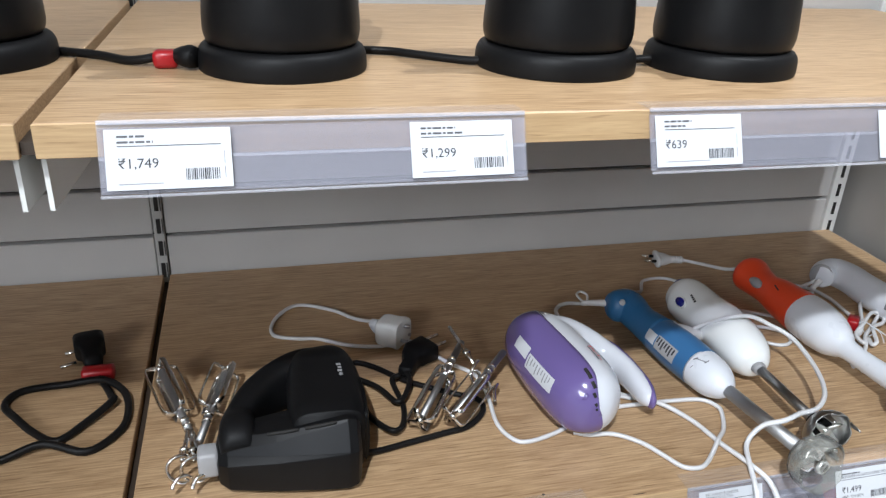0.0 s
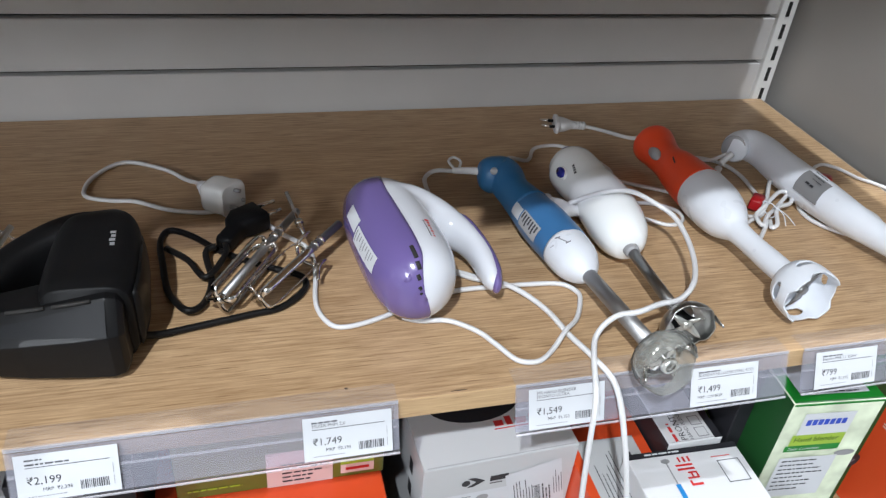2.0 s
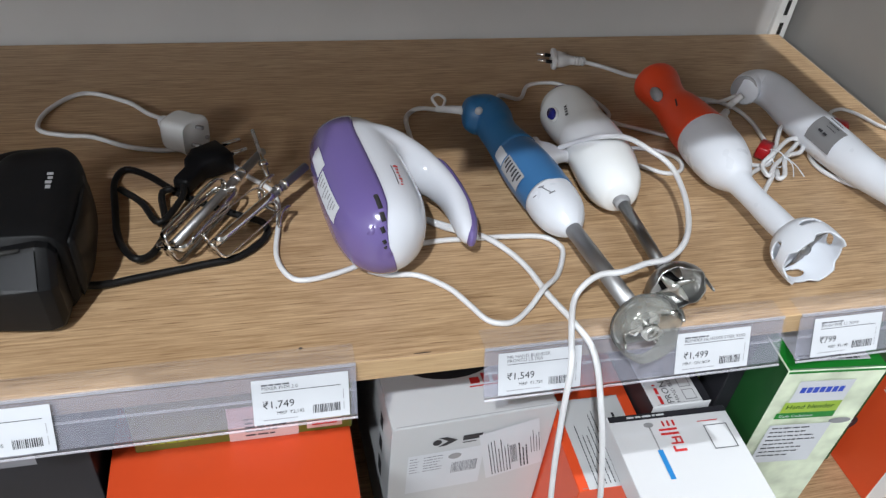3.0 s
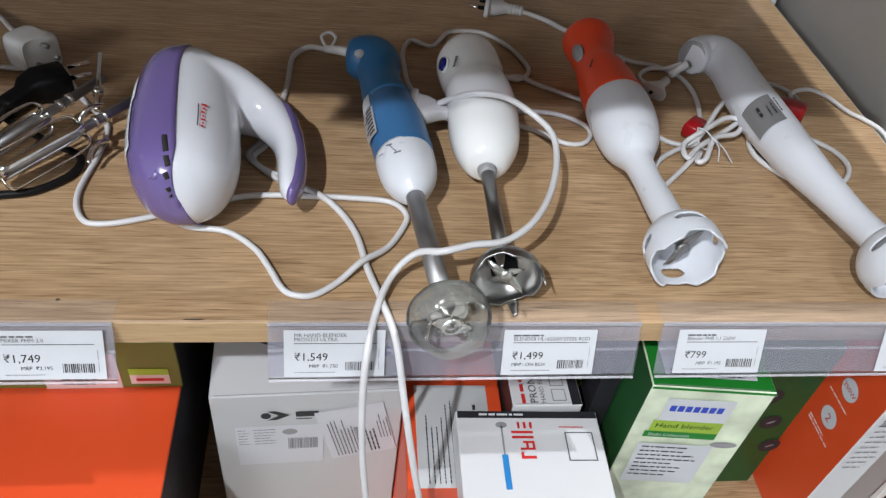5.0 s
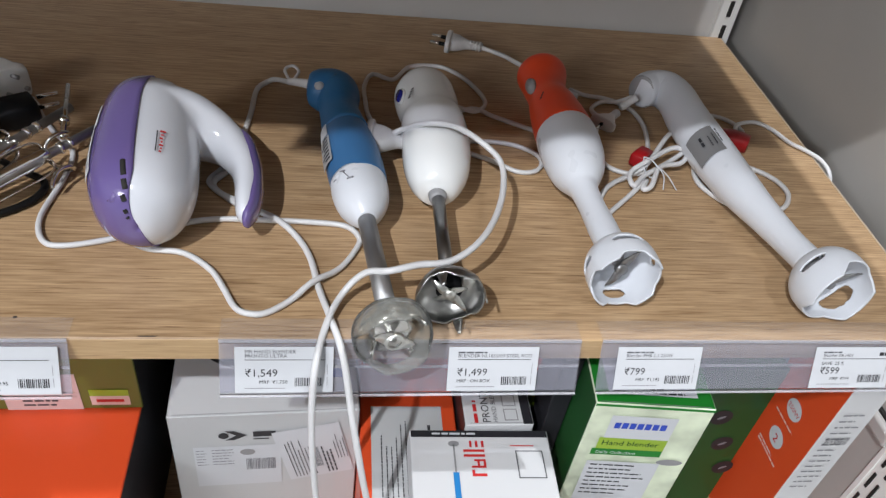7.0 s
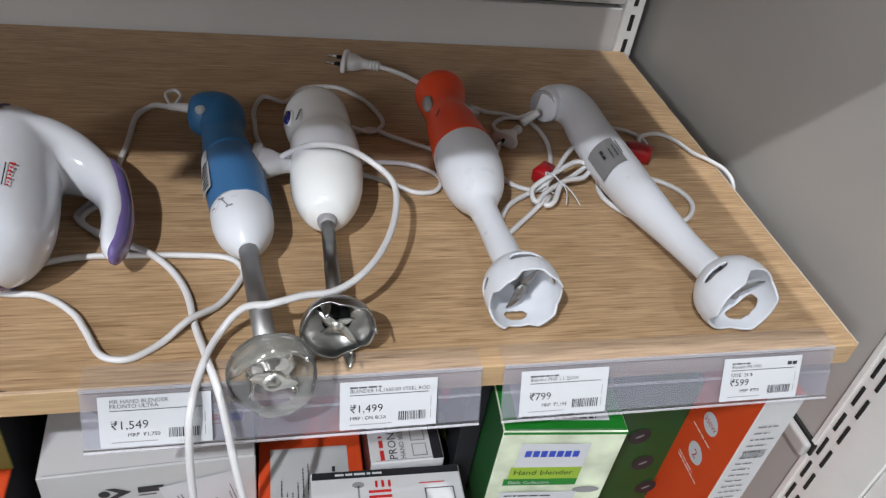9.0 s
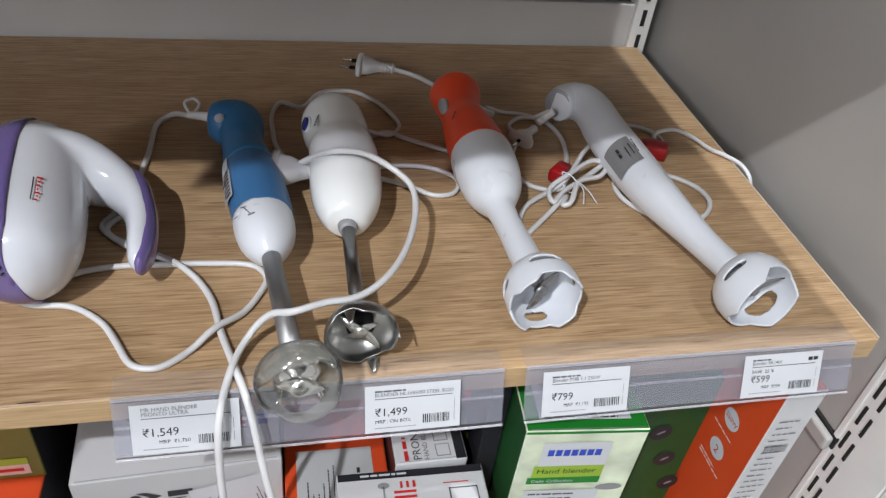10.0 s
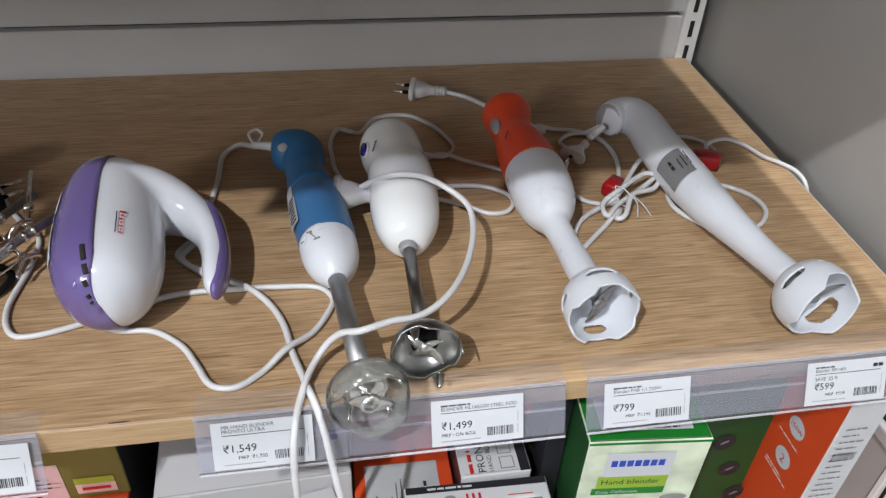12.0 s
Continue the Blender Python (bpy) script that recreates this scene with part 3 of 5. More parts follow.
def blue_blender():
    t = thing("hand_blender", 0.60, 0.17, TOP, "blue and white hand blender with steel shaft on a shelf", "hand blender", "hand blenders")
    a, b = Vector((0.609, 0.175, TOP + 0.026)), Vector((0.6325, -0.035, TOP + 0.031))
    d = (b - a).normalized()
    body = sweep([(0.5955, 0.268, TOP + 0.026, 0.018, 0.020), (0.598, 0.245, TOP + 0.026, 0.019, 0.021), (0.603, 0.215, TOP + 0.026, 0.0235, 0.0245), (0.607, 0.190, TOP + 0.026, 0.0252, 0.0255), (0.6115, 0.158, TOP + 0.0262, 0.0245, 0.025), (0.613, 0.149, TOP + 0.0265, 0.0238, 0.0243)], 28, 6)
    part("body", body, BLUE, t)
    grip = sweep([(0.5635, 0.299, TOP + 0.030, 0.004, 0.006), (0.5665, 0.2990, TOP + 0.030, 0.014, 0.015), (0.575, 0.3000, TOP + 0.030, 0.0195, 0.0208), (0.590, 0.301, TOP + 0.029, 0.022, 0.022), (0.594, 0.290, TOP + 0.028, 0.0215, 0.022), (0.5945, 0.275, TOP + 0.027, 0.019, 0.0215), (0.5965, 0.258, TOP + 0.026, 0.0190, 0.0208), (0.602, 0.225, TOP + 0.026, 0.0225, 0.0242)], 28, 6)
    part("grip", grip, BLUE_GRIP, t, "dark blue rubbery head")
    part("button", rod((0.580, 0.294, TOP + 0.040), (0.5745, 0.283, TOP + 0.0445), 0.0045, 0.0038), LABEL_GREY, t)
    part("cone", lathe([(-0.002, 0.0240), (0.010, 0.0240), (0.025, 0.0218), (0.038, 0.0160), (0.046, 0.0098), (0.0475, 0.0082)], a + d * 0.025, b, 32), WHITE, t, "white tapering cone")
    part("shaft", rod(a + d * 0.066, b - d * 0.028, 0.0074), SHAFT, t, "brushed steel tube")
    profile = [(0, 0.008), (0.001, 0.013), (0.005, 0.020), (0.012, 0.0258), (0.022, 0.0282), (0.034, 0.0275)]
    g = part("guard", guard(b - d * 0.034, b + d, profile, 96, lobes(2, 0.007, 1.2), [(62, 118, 0.35, 0.6), (235, 305, 0.62, 0.84)], 0.0016), SMOKE, t, "clear smoky plastic guard")
    part("blade", blade(b - d * 0.006, a, b, 0.0205, 142, 0.0085), PALE_STEEL, g)
    part("blade", blade(b - d * 0.009, a, b, 0.015, 118, 0.0050), BLADE, g)
    part("hub", lathe([(-0.030, 0.0085), (-0.026, 0.0150), (-0.018, 0.0165), (-0.014, 0.0120), (-0.012, 0.006), (-0.004, 0.0050)], b, b + d, 9, 0), CHROME, g)
    # chrome pieces added to make bright glints inside the clear guard
    for k in range(5):
        q = axis_frame(b, b + d) @ pose(0, 0, 0, 0, 0, 72 * k + 20)
        part("glint_rib", turned(sweep([(0.008, 0, -0.027, 0.0022, 0.0012), (0.018, 0, -0.022, 0.0026, 0.0014), (0.0245, 0, -0.012, 0.0020, 0.0012)], 8, 3, up=(0, 0.2, 1)), q), CHROME, g, "polished chrome piece added for glints inside the guard")
    # printed sticker on the side, and the little drawing on the cone
    def wrap(s0, s1, a0, a1, mat, lift, name, label=""):
        bm = bmesh.new()
        prev = None
        for i in range(7):
            ang = math.radians(a0 + (a1 - a0) * i / 6)
            pair = []
            for q in (s0, (s0 + s1) / 2, s1):
                c = Vector((0.604, 0.212, TOP + 0.026)) + Vector((0.1, -0.995, 0)) * q
                r = 0.0248 + 0.0008 * min(q / 0.02, 1.0) + lift
                pair.append(bm.verts.new(c + Vector((r * math.cos(ang), 0, r * math.sin(ang)))))
            if prev:
                bm.faces.new((prev[0], prev[1], pair[1], pair[0]))
                bm.faces.new((prev[1], prev[2], pair[2], pair[1]))
            prev = pair
        part(name, bm, mat, t, label)

    wrap(-0.012, 0.006, 144, 176, PAPER, 0.0004, "sticker", "white sticker")
    wrap(0.008, 0.046, 140, 180, LABEL_GREY, 0.0004, "sticker", "grey printed sticker")
    for k in range(7):
        wrap(0.010 + 0.005 * k, 0.0125 + 0.005 * k, 144, 160 + 5 * (k % 3), INK, 0.0008, "print")
    marks = [((0.031, -0.0155, 0.0194), (0.043, -0.0110, 0.0214), 0.0007), ((0.043, -0.0130, 0.0202), (0.043, -0.0080, 0.0226), 0.0009), ((0.030, -0.0172, 0.0179), (0.032, -0.0135, 0.0208), 0.0009)]
    marks += [((0.034 + 0.004 * k, -0.0225 + 0.0012 * k, 0.0100), (0.035 + 0.004 * k, -0.0205 + 0.0012 * k, 0.0132), 0.0006) for k in range(4)]
    for (s0, x0, z0), (s1, x1, z1), r in marks:
        part("drawing", rod(a + d * s0 + Vector((x0, 0, z0)), a + d * s1 + Vector((x1, 0, z1)), r * 0.7, seg=6), GREY_INK, t)
    part("strain_relief", sweep([(0.569, 0.310, TOP + 0.03, 0.005, 0.005), (0.556, 0.322, TOP + 0.025, 0.0042, 0.0042), (0.544, 0.334, TOP + 0.019, 0.0036, 0.0036)], 12, 4), CORD, t)
    part("hook", cable([(0.545, 0.333, 0.021), (0.540, 0.345, 0.026), (0.548, 0.352, 0.027), (0.554, 0.343, 0.026), (0.550, 0.332, 0.023)], 0.0016), CORD, t)
    part("cord", cable([(0.546, 0.332, 0.019), (0.530, 0.352, 0.010), (0.520, 0.356, 0.004), (0.511, 0.340, 0.003), (0.509, 0.295, 0.003), (0.505, 0.256, 0.003), (0.499, 0.204, 0.003), (0.487, 0.181, 0.003), (0.493, 0.166, 0.003), (0.510, 0.154, 0.003), (0.529, 0.140, 0.004), (0.546, 0.126, 0.006), (0.562, 0.107, 0.004), (0.573, 0.083, 0.003), (0.580, 0.050, 0.003), (0.590, 0.015, 0.004), (0.599, -0.014, -0.004), (0.607, -0.036, -0.050), (0.617, -0.048, -0.110), (0.628, -0.052, -0.180), (0.625, -0.050, -0.240), (0.605, -0.046, -0.250), (0.588, -0.044, -0.200), (0.580, -0.038, -0.130), (0.577, -0.030, -0.060), (0.579, -0.018, -0.010), (0.587, 0.012, 0.006), (0.599, 0.037, 0.012), (0.614, 0.039, 0.030), (0.631, 0.030, 0.041), (0.653, 0.035, 0.043), (0.676, 0.039, 0.043), (0.699, 0.057, 0.045), (0.718, 0.089, 0.045), (0.731, 0.128, 0.046), (0.733, 0.161, 0.050), (0.718, 0.181, 0.056), (0.695, 0.188, 0.066), (0.671, 0.192, 0.066), (0.655, 0.215, 0.045), (0.645, 0.226, 0.032)], 0.0027), CORD, t, "white mains cord hanging over the shelf edge")
    plug(t, 0.6190, 0.227, TOP + 0.026, -10, 1.15, CORD, 0)


def steel_blender():
    t = thing("hand_blender", 0.68, 0.2, TOP, "white hand blender with a thin steel shaft lying on the shelf", "hand blender", "hand blenders")
    body = sweep([(0.6740, 0.3220, TOP + 0.0310, 0.0100, 0.0100), (0.6750, 0.3181, TOP + 0.0310, 0.0210, 0.0200), (0.6790, 0.3036, TOP + 0.0313, 0.0293, 0.0280), (0.6810, 0.2808, TOP + 0.0307, 0.0308, 0.0290), (0.6830, 0.2581, TOP + 0.0311, 0.0293, 0.0280), (0.6840, 0.2425, TOP + 0.0314, 0.0306, 0.0295), (0.6837, 0.2158, TOP + 0.0319, 0.0312, 0.0310), (0.6815, 0.1840, TOP + 0.0315, 0.0305, 0.0302), (0.6800, 0.1611, TOP + 0.0300, 0.0265, 0.0265), (0.6791, 0.1446, TOP + 0.0285, 0.0180, 0.0185), (0.6785, 0.1390, TOP + 0.0280, 0.0085, 0.0085)], 32, 6)
    part("body", body, IVORY, t)
    part("stripe", sweep([(0.6790, 0.3257, TOP + 0.031, 0.012, 0.012), (0.6800, 0.3210, TOP + 0.0315, 0.0195, 0.019)], 24, 3), NAVY, t, "dark blue end cap")
    part("button_ring", turned(sweep([(0, 0, 0, 0.011, 0.0075), (0, 0, 0.0022, 0.010, 0.0068)], 24, 2, up=(0, 1, 0)), Matrix.Translation((0.6550, 0.275, TOP + 0.042)) @ pose(0, 0, 0, 0, -66, 0) @ pose(0, 0, 0, 0, 0, 90)), IVORY, t)
    part("button", turned(sweep([(0, 0, 0.001, 0.0088, 0.0060), (0, 0, 0.0042, 0.0080, 0.0052)], 24, 2, up=(0, 1, 0)), Matrix.Translation((0.6550, 0.275, TOP + 0.042)) @ pose(0, 0, 0, 0, -66, 0) @ pose(0, 0, 0, 0, 0, 90)), NAVY, t, "dark blue oval button")
    a, b = Vector((0.6785, 0.143, TOP + 0.028)), Vector((0.6755, 0.013, TOP + 0.0285))
    d = (b - a).normalized()
    part("collar", lathe([(0, 0.0085), (0.008, 0.0078), (0.011, 0.0068)], a, b, 20, 0), GREY, t)
    part("shaft", rod(a + d * 0.01, b - d * 0.018, 0.0056), ROD, t, "dark polished steel rod")
    profile = [(0, 0.006), (0.001, 0.011), (0.006, 0.020), (0.014, 0.0248), (0.022, 0.0258)]
    lob = lobes(4, 0.004, 0.3)
    g = part("guard", guard(b - d * 0.022, b + d, profile, 48, lob, [], 0.0012), POLISHED, t, "polished steel guard")
    part("blade", blade(b - d * 0.006, a, b, 0.0185, -38, 0.0056), PALE_STEEL, g)
    part("blade", blade(b - d * 0.007, a, b, 0.0165, 48, 0.0050), PALE_STEEL, g)
    part("hub", lathe([(-0.026, 0.0095), (-0.010, 0.0100), (-0.0075, 0.006)], b, b + d, 20, 0), BLACK, g)
    for ang in (20, 110, 200, 290):
        m = axis_frame(b, b + d) @ pose(0, 0, 0, 0, 0, ang)
        part("foot", turned(sweep([(0.0255, 0, -0.003, 0.004, 0.0009), (0.0258, 0, 0.005, 0.0026, 0.0009), (0.0262, 0, 0.010, 0.0012, 0.0008)], 8, 2, up=(1, 0, 0)), m), POLISHED, g)
    m = plane_at((0.6600, 0.252, TOP + 0.0535), (0.25, 1, 0.02), (-0.9, 0.15, -0.75))
    part("logo", printed([(0.0, -0.0015, 0.004, 0.0016), (0.0055, -0.0015, 0.009, 0.0016), (0.0105, -0.0015, 0.014, 0.0016), (0.0155, -0.0015, 0.019, 0.0016)], m, 0.0012), INK, t)
    part("cord", cable([(0.702, 0.300, 0.024), (0.715, 0.310, 0.014), (0.739, 0.318, 0.004), (0.753, 0.340, 0.003), (0.742, 0.378, 0.003), (0.723, 0.405, 0.003), (0.704, 0.415, 0.003), (0.675, 0.409, 0.003), (0.655, 0.378, 0.003), (0.633, 0.388, 0.003), (0.623, 0.362, 0.003), (0.623, 0.333, 0.003), (0.626, 0.300, 0.003), (0.640, 0.274, 0.003), (0.690, 0.262, 0.003), (0.742, 0.263, 0.003), (0.769, 0.259, 0.003), (0.789, 0.246, 0.003), (0.794, 0.231, 0.003), (0.785, 0.215, 0.003), (0.766, 0.213, 0.003), (0.743, 0.230, 0.003), (0.716, 0.243, 0.004), (0.690, 0.262, 0.0065), (0.700, 0.300, 0.003), (0.736, 0.325, 0.003), (0.758, 0.311, 0.003), (0.791, 0.291, 0.003), (0.812, 0.278, 0.003)], 0.0024), CORD, t, "white mains cord in loose loops")


def orange_blender():
    t = thing("hand_blender", 0.813, 0.2, TOP, "orange and white plastic hand blender lying on the shelf", "hand blender", "hand blenders")
    head = sweep([(0.8135, 0.3605, TOP + 0.0320, 0.016, 0.016), (0.8130, 0.3580, TOP + 0.0320, 0.0225, 0.0225), (0.8125, 0.3510, TOP + 0.0320, 0.0268, 0.0258), (0.8110, 0.3285, TOP + 0.0311, 0.0228, 0.0225), (0.8100, 0.3060, TOP + 0.0312, 0.0206, 0.0213), (0.8110, 0.2835, TOP + 0.0317, 0.0245, 0.025), (0.8120, 0.2565, TOP + 0.0314, 0.0275, 0.0275), (0.8125, 0.2334, TOP + 0.0320, 0.0288, 0.0288)], 32, 6)
    part("handle", head, ORANGE, t, "orange handle")
    part("cap", sweep([(0.8140, 0.3685, TOP + 0.032, 0.010, 0.010), (0.8138, 0.3672, TOP + 0.032, 0.0165, 0.0160), (0.8135, 0.3620, TOP + 0.032, 0.0210, 0.0205), (0.8135, 0.3560, TOP + 0.032, 0.0225, 0.0220)], 24, 2), RED, t, "dark red end cap")
    part("button", turned(sweep([(0, 0, 0, 0.0125, 0.0070), (0, 0, 0.003, 0.0112, 0.0058)], 24, 2, up=(0, 1, 0)), Matrix.Translation((0.7915, 0.311, TOP + 0.041)) @ pose(0, 0, 0, 0, -62, 0) @ pose(0, 0, 0, 0, 0, 90)), GREY, t, "grey oval button")
    body = sweep([(0.8125, 0.2362, TOP + 0.032, 0.0286, 0.0286), (0.8125, 0.2249, TOP + 0.032, 0.0294, 0.0294), (0.8120, 0.1996, TOP + 0.032, 0.0288, 0.029), (0.8115, 0.1780, TOP + 0.031, 0.0250, 0.0255), (0.8110, 0.1620, TOP + 0.0305, 0.0175, 0.0185), (0.8110, 0.1507, TOP + 0.030, 0.0126, 0.0132), (0.8125, 0.1263, TOP + 0.0295, 0.0112, 0.012), (0.8140, 0.0982, TOP + 0.030, 0.0122, 0.0125), (0.8150, 0.0709, TOP + 0.0315, 0.0122, 0.0122)], 32, 6)
    part("body", body, WHITE, t, "white lower body and stem")
    a, b = Vector((0.8125, 0.13, TOP + 0.0295)), Vector((0.8155, 0.036, TOP + 0.0325))
    d = (b - a).normalized()
    profile = [(0, 0.0125), (0.001, 0.016), (0.005, 0.0215), (0.012, 0.0262), (0.020, 0.0285), (0.030, 0.0292), (0.040, 0.0287)]
    g = part("guard", guard(b - d * 0.034, b + d, profile, 192, lobes(4, 0.0050, 0.78), [(64, 116, 0.56, 0.72), (252, 290, 0.66, 0.86), (0, 28, 0.60, 0.76), (160, 200, 0.60, 0.78)], 0.0018), WHITE, t, "white scalloped blade guard")
    part("blade", blade(b - d * 0.010, a, b, 0.0245, 75, 0.0062), BLADE, g)
    part("hub", lathe([(-0.038, 0.009), (-0.026, 0.0075), (-0.015, 0.0035), (-0.010, 0.0030)], b, b + d, 20, 0), GREY, g)
    m = plane_at((0.7905, 0.261, TOP + 0.0515), (0.35, 0.9, -0.05), (-0.75, 0.2, -0.6))
    part("logo", join(printed([(0.0, -0.0010, 0.018, 0.0008)], m, 0.004)), INK, t)
    part("mains_lead", cable([(0.752, 0.451, 0.012), (0.766, 0.450, 0.011), (0.788, 0.436, 0.010), (0.802, 0.395, 0.020), (0.812, 0.375, 0.030)], 0.0027), CORD, t)
    plug(t, 0.722, 0.462, TOP + 0.0115, -14, 0.95)
    part("strain_relief", sweep([(0.8320, 0.3450, TOP + 0.024, 0.0045, 0.0045), (0.8450, 0.3500, TOP + 0.014, 0.004, 0.004), (0.8580, 0.3540, TOP + 0.008, 0.0034, 0.0034)], 12, 3), CORD, t)
    part("cord", cable([(0.852, 0.363, 0.011), (0.873, 0.366, 0.003), (0.897, 0.360, 0.003), (0.918, 0.341, 0.003), (0.924, 0.311, 0.003), (0.919, 0.279, 0.004), (0.909, 0.250, 0.008), (0.899, 0.224, 0.009), (0.889, 0.215, 0.004), (0.867, 0.222, 0.003), (0.856, 0.241, 0.003), (0.857, 0.269, 0.003), (0.868, 0.296, 0.005)], 0.0025), CORD, t, "white mains cord")
    part("cord_fold", cable([(0.828, 0.150, 0.003), (0.845, 0.184, 0.003), (0.860, 0.200, 0.003), (0.881, 0.211, 0.006), (0.899, 0.222, 0.012), (0.936, 0.270, 0.016), (0.958, 0.284, 0.016), (0.962, 0.273, 0.015), (0.949, 0.249, 0.013), (0.923, 0.228, 0.010), (0.892, 0.206, 0.009), (0.876, 0.190, 0.008), (0.877, 0.207, 0.011), (0.899, 0.221, 0.017), (0.931, 0.243, 0.018), (0.945, 0.238, 0.016), (0.935, 0.225, 0.012), (0.909, 0.214, 0.014), (0.893, 0.188, 0.010), (0.884, 0.185, 0.008), (0.893, 0.202, 0.006), (0.870, 0.180, 0.003), (0.842, 0.152, 0.003), (0.832, 0.140, 0.003)], 0.0026), CORD, t, "cord folded and tied in a bundle")
    part("twist_tie", join(cable([(0.893, 0.222, 0.020), (0.899, 0.214, 0.021), (0.905, 0.207, 0.014), (0.899, 0.207, 0.006), (0.893, 0.215, 0.012), (0.893, 0.222, 0.020)], 0.0007, seg=6), cable([(0.903, 0.211, 0.018), (0.908, 0.200, 0.014), (0.906, 0.188, 0.006)], 0.0006, seg=6), cable([(0.904, 0.211, 0.018), (0.914, 0.200, 0.012), (0.921, 0.190, 0.004)], 0.0006, seg=6)), PAPER, t)
    part("cord_clip", sweep([(0.8885, 0.228, TOP + 0.010, 0.0055, 0.0055), (0.889, 0.2285, TOP + 0.010, 0.0070, 0.0068), (0.904, 0.2425, TOP + 0.010, 0.0074, 0.0072), (0.9047, 0.243, TOP + 0.010, 0.0058, 0.0058)], 16, 1, power=6), RED, t, "red plastic cord clip")


def white_blender():
    t = thing("hand_blender", 0.955, 0.2, TOP, "white plastic hand blender with a silver label lying on the shelf", "hand blender", "hand blenders")
    body = sweep([(0.9240, 0.3390, TOP + 0.0260, 0.0126, 0.0144), (0.9270, 0.3410, TOP + 0.0260, 0.0171, 0.0189), (0.9380, 0.3480, TOP + 0.0265, 0.0180, 0.0198), (0.9530, 0.3450, TOP + 0.0270, 0.0195, 0.0210), (0.9600, 0.3240, TOP + 0.0268, 0.0202, 0.0216), (0.9590, 0.2872, TOP + 0.0265, 0.0212, 0.0222), (0.9600, 0.2456, TOP + 0.0265, 0.0220, 0.0228), (0.9625, 0.2092, TOP + 0.0265, 0.0216, 0.0224), (0.9675, 0.1690, TOP + 0.0260, 0.0190, 0.0198), (0.9750, 0.1290, TOP + 0.0258, 0.0150, 0.0158), (0.9816, 0.0920, TOP + 0.0265, 0.0124, 0.0132), (0.9859, 0.0580, TOP + 0.0300, 0.0122, 0.0128)], 32, 6)
    part("body", body, WHITE, t)
    part("end_seam", sweep([(0.9245, 0.3392, TOP + 0.026, 0.0158, 0.0176), (0.9255, 0.3400, TOP + 0.026, 0.0168, 0.0186)], 24, 2), GREY, t)
    a, b = Vector((0.972, 0.125, TOP + 0.026)), Vector((0.9905, 0.022, TOP + 0.0325))
    d = (b - a).normalized()
    profile = [(0, 0.0130), (0.001, 0.017), (0.005, 0.0225), (0.012, 0.0272), (0.020, 0.0298), (0.030, 0.0308), (0.043, 0.0302)]
    g = part("guard", guard(b - d * 0.036, b + d, profile, 192, lobes(2, 0.010, 0.5), [(112, 160, 0.55, 0.68), (40, 84, 0.55, 0.68), (284, 342, 0.60, 0.84), (214, 244, 0.70, 0.84)], 0.0018), WHITE, t, "white two-lobed blade guard")
    part("blade", blade(b - d * 0.012, a, b, 0.0255, 30, 0.0062), BLADE, g)
    part("hub", lathe([(-0.038, 0.0095), (-0.024, 0.0075), (-0.012, 0.0040), (-0.008, 0.0035)], b, b + d, 20, 0), GREY, g)
    wrap = bmesh.new()
    prev = None
    for i in range(12):
        ang = math.radians(98 + i * 7)
        pair = []
        for k, s in enumerate((0.0, 0.020, 0.040)):
            cx, cy = 0.9605 + 0.0012 * k, 0.238 - 0.0005 * i - s
            r = 0.0231
            pair.append(wrap.verts.new((cx + r * math.cos(ang), cy, TOP + 0.0265 + r * math.sin(ang))))
        if prev:
            for k in range(2):
                wrap.faces.new((prev[k], prev[k + 1], pair[k + 1], pair[k]))
        prev = pair
    label = part("label", wrap, LABEL_DARK, t, "silver-grey rating label")
    m = plane_at((0.947, 0.200, TOP + 0.0462), (0, 1, 0), (-1, 0, -0.80))
    part("print", printed(text_bars(0.004, -0.003, 0.026, 3, 0.0045, 0.0010, 31) + text_bars(0.008, 0.004, 0.022, 1, 0.004, 0.0026, 32), m, 0.0012), INK, label, smooth=False)
    part("cord", cable([(1.000, 0.338, 0.003), (1.022, 0.333, 0.003), (1.036, 0.319, 0.003), (1.038, 0.302, 0.004), (1.022, 0.283, 0.012), (1.026, 0.300, 0.010), (1.038, 0.313, 0.008), (1.063, 0.324, 0.004), (1.078, 0.312, 0.003), (1.088, 0.286, 0.003), (1.100, 0.272, 0.003), (1.112, 0.253, 0.001), (1.117, 0.236, -0.012), (1.119, 0.225, -0.06), (1.121, 0.220, -0.15)], 0.0023), CORD, t, "white mains cord slipping off the shelf's end")
    part("cord_loop", cable([(0.975, 0.250, 0.003), (0.958, 0.236, 0.003), (0.950, 0.216, 0.003), (0.953, 0.194, 0.003), (0.972, 0.169, 0.003), (0.999, 0.160, 0.003), (1.024, 0.168, 0.003), (1.040, 0.190, 0.003), (1.038, 0.213, 0.003), (1.020, 0.233, 0.003), (0.990, 0.245, 0.003)], 0.0026), CORD, t)
    part("cord_clip", sweep([(1.003, 0.281, TOP + 0.009, 0.010, 0.008), (1.016, 0.277, TOP + 0.009, 0.011, 0.009), (1.028, 0.270, TOP + 0.009, 0.010, 0.008)], 12, 3, power=4), RED, t, "red plastic cord clip")
    plug(t, 0.872, 0.296, TOP + 0.010, 45, 0.74, CORD, 1)
    part("plug_lead", cable([(0.901, 0.325, 0.014), (0.908, 0.330, 0.016), (0.918, 0.331, 0.024)], 0.0042), CORD, t)
    part("thin_lead", cable([(0.880, 0.312, 0.004), (0.872, 0.335, 0.003), (0.888, 0.353, 0.003), (0.905, 0.350, 0.006), (0.915, 0.338, 0.02)], 0.0024), CORD, t)


blue_blender()
steel_blender()
orange_blender()
white_blender()


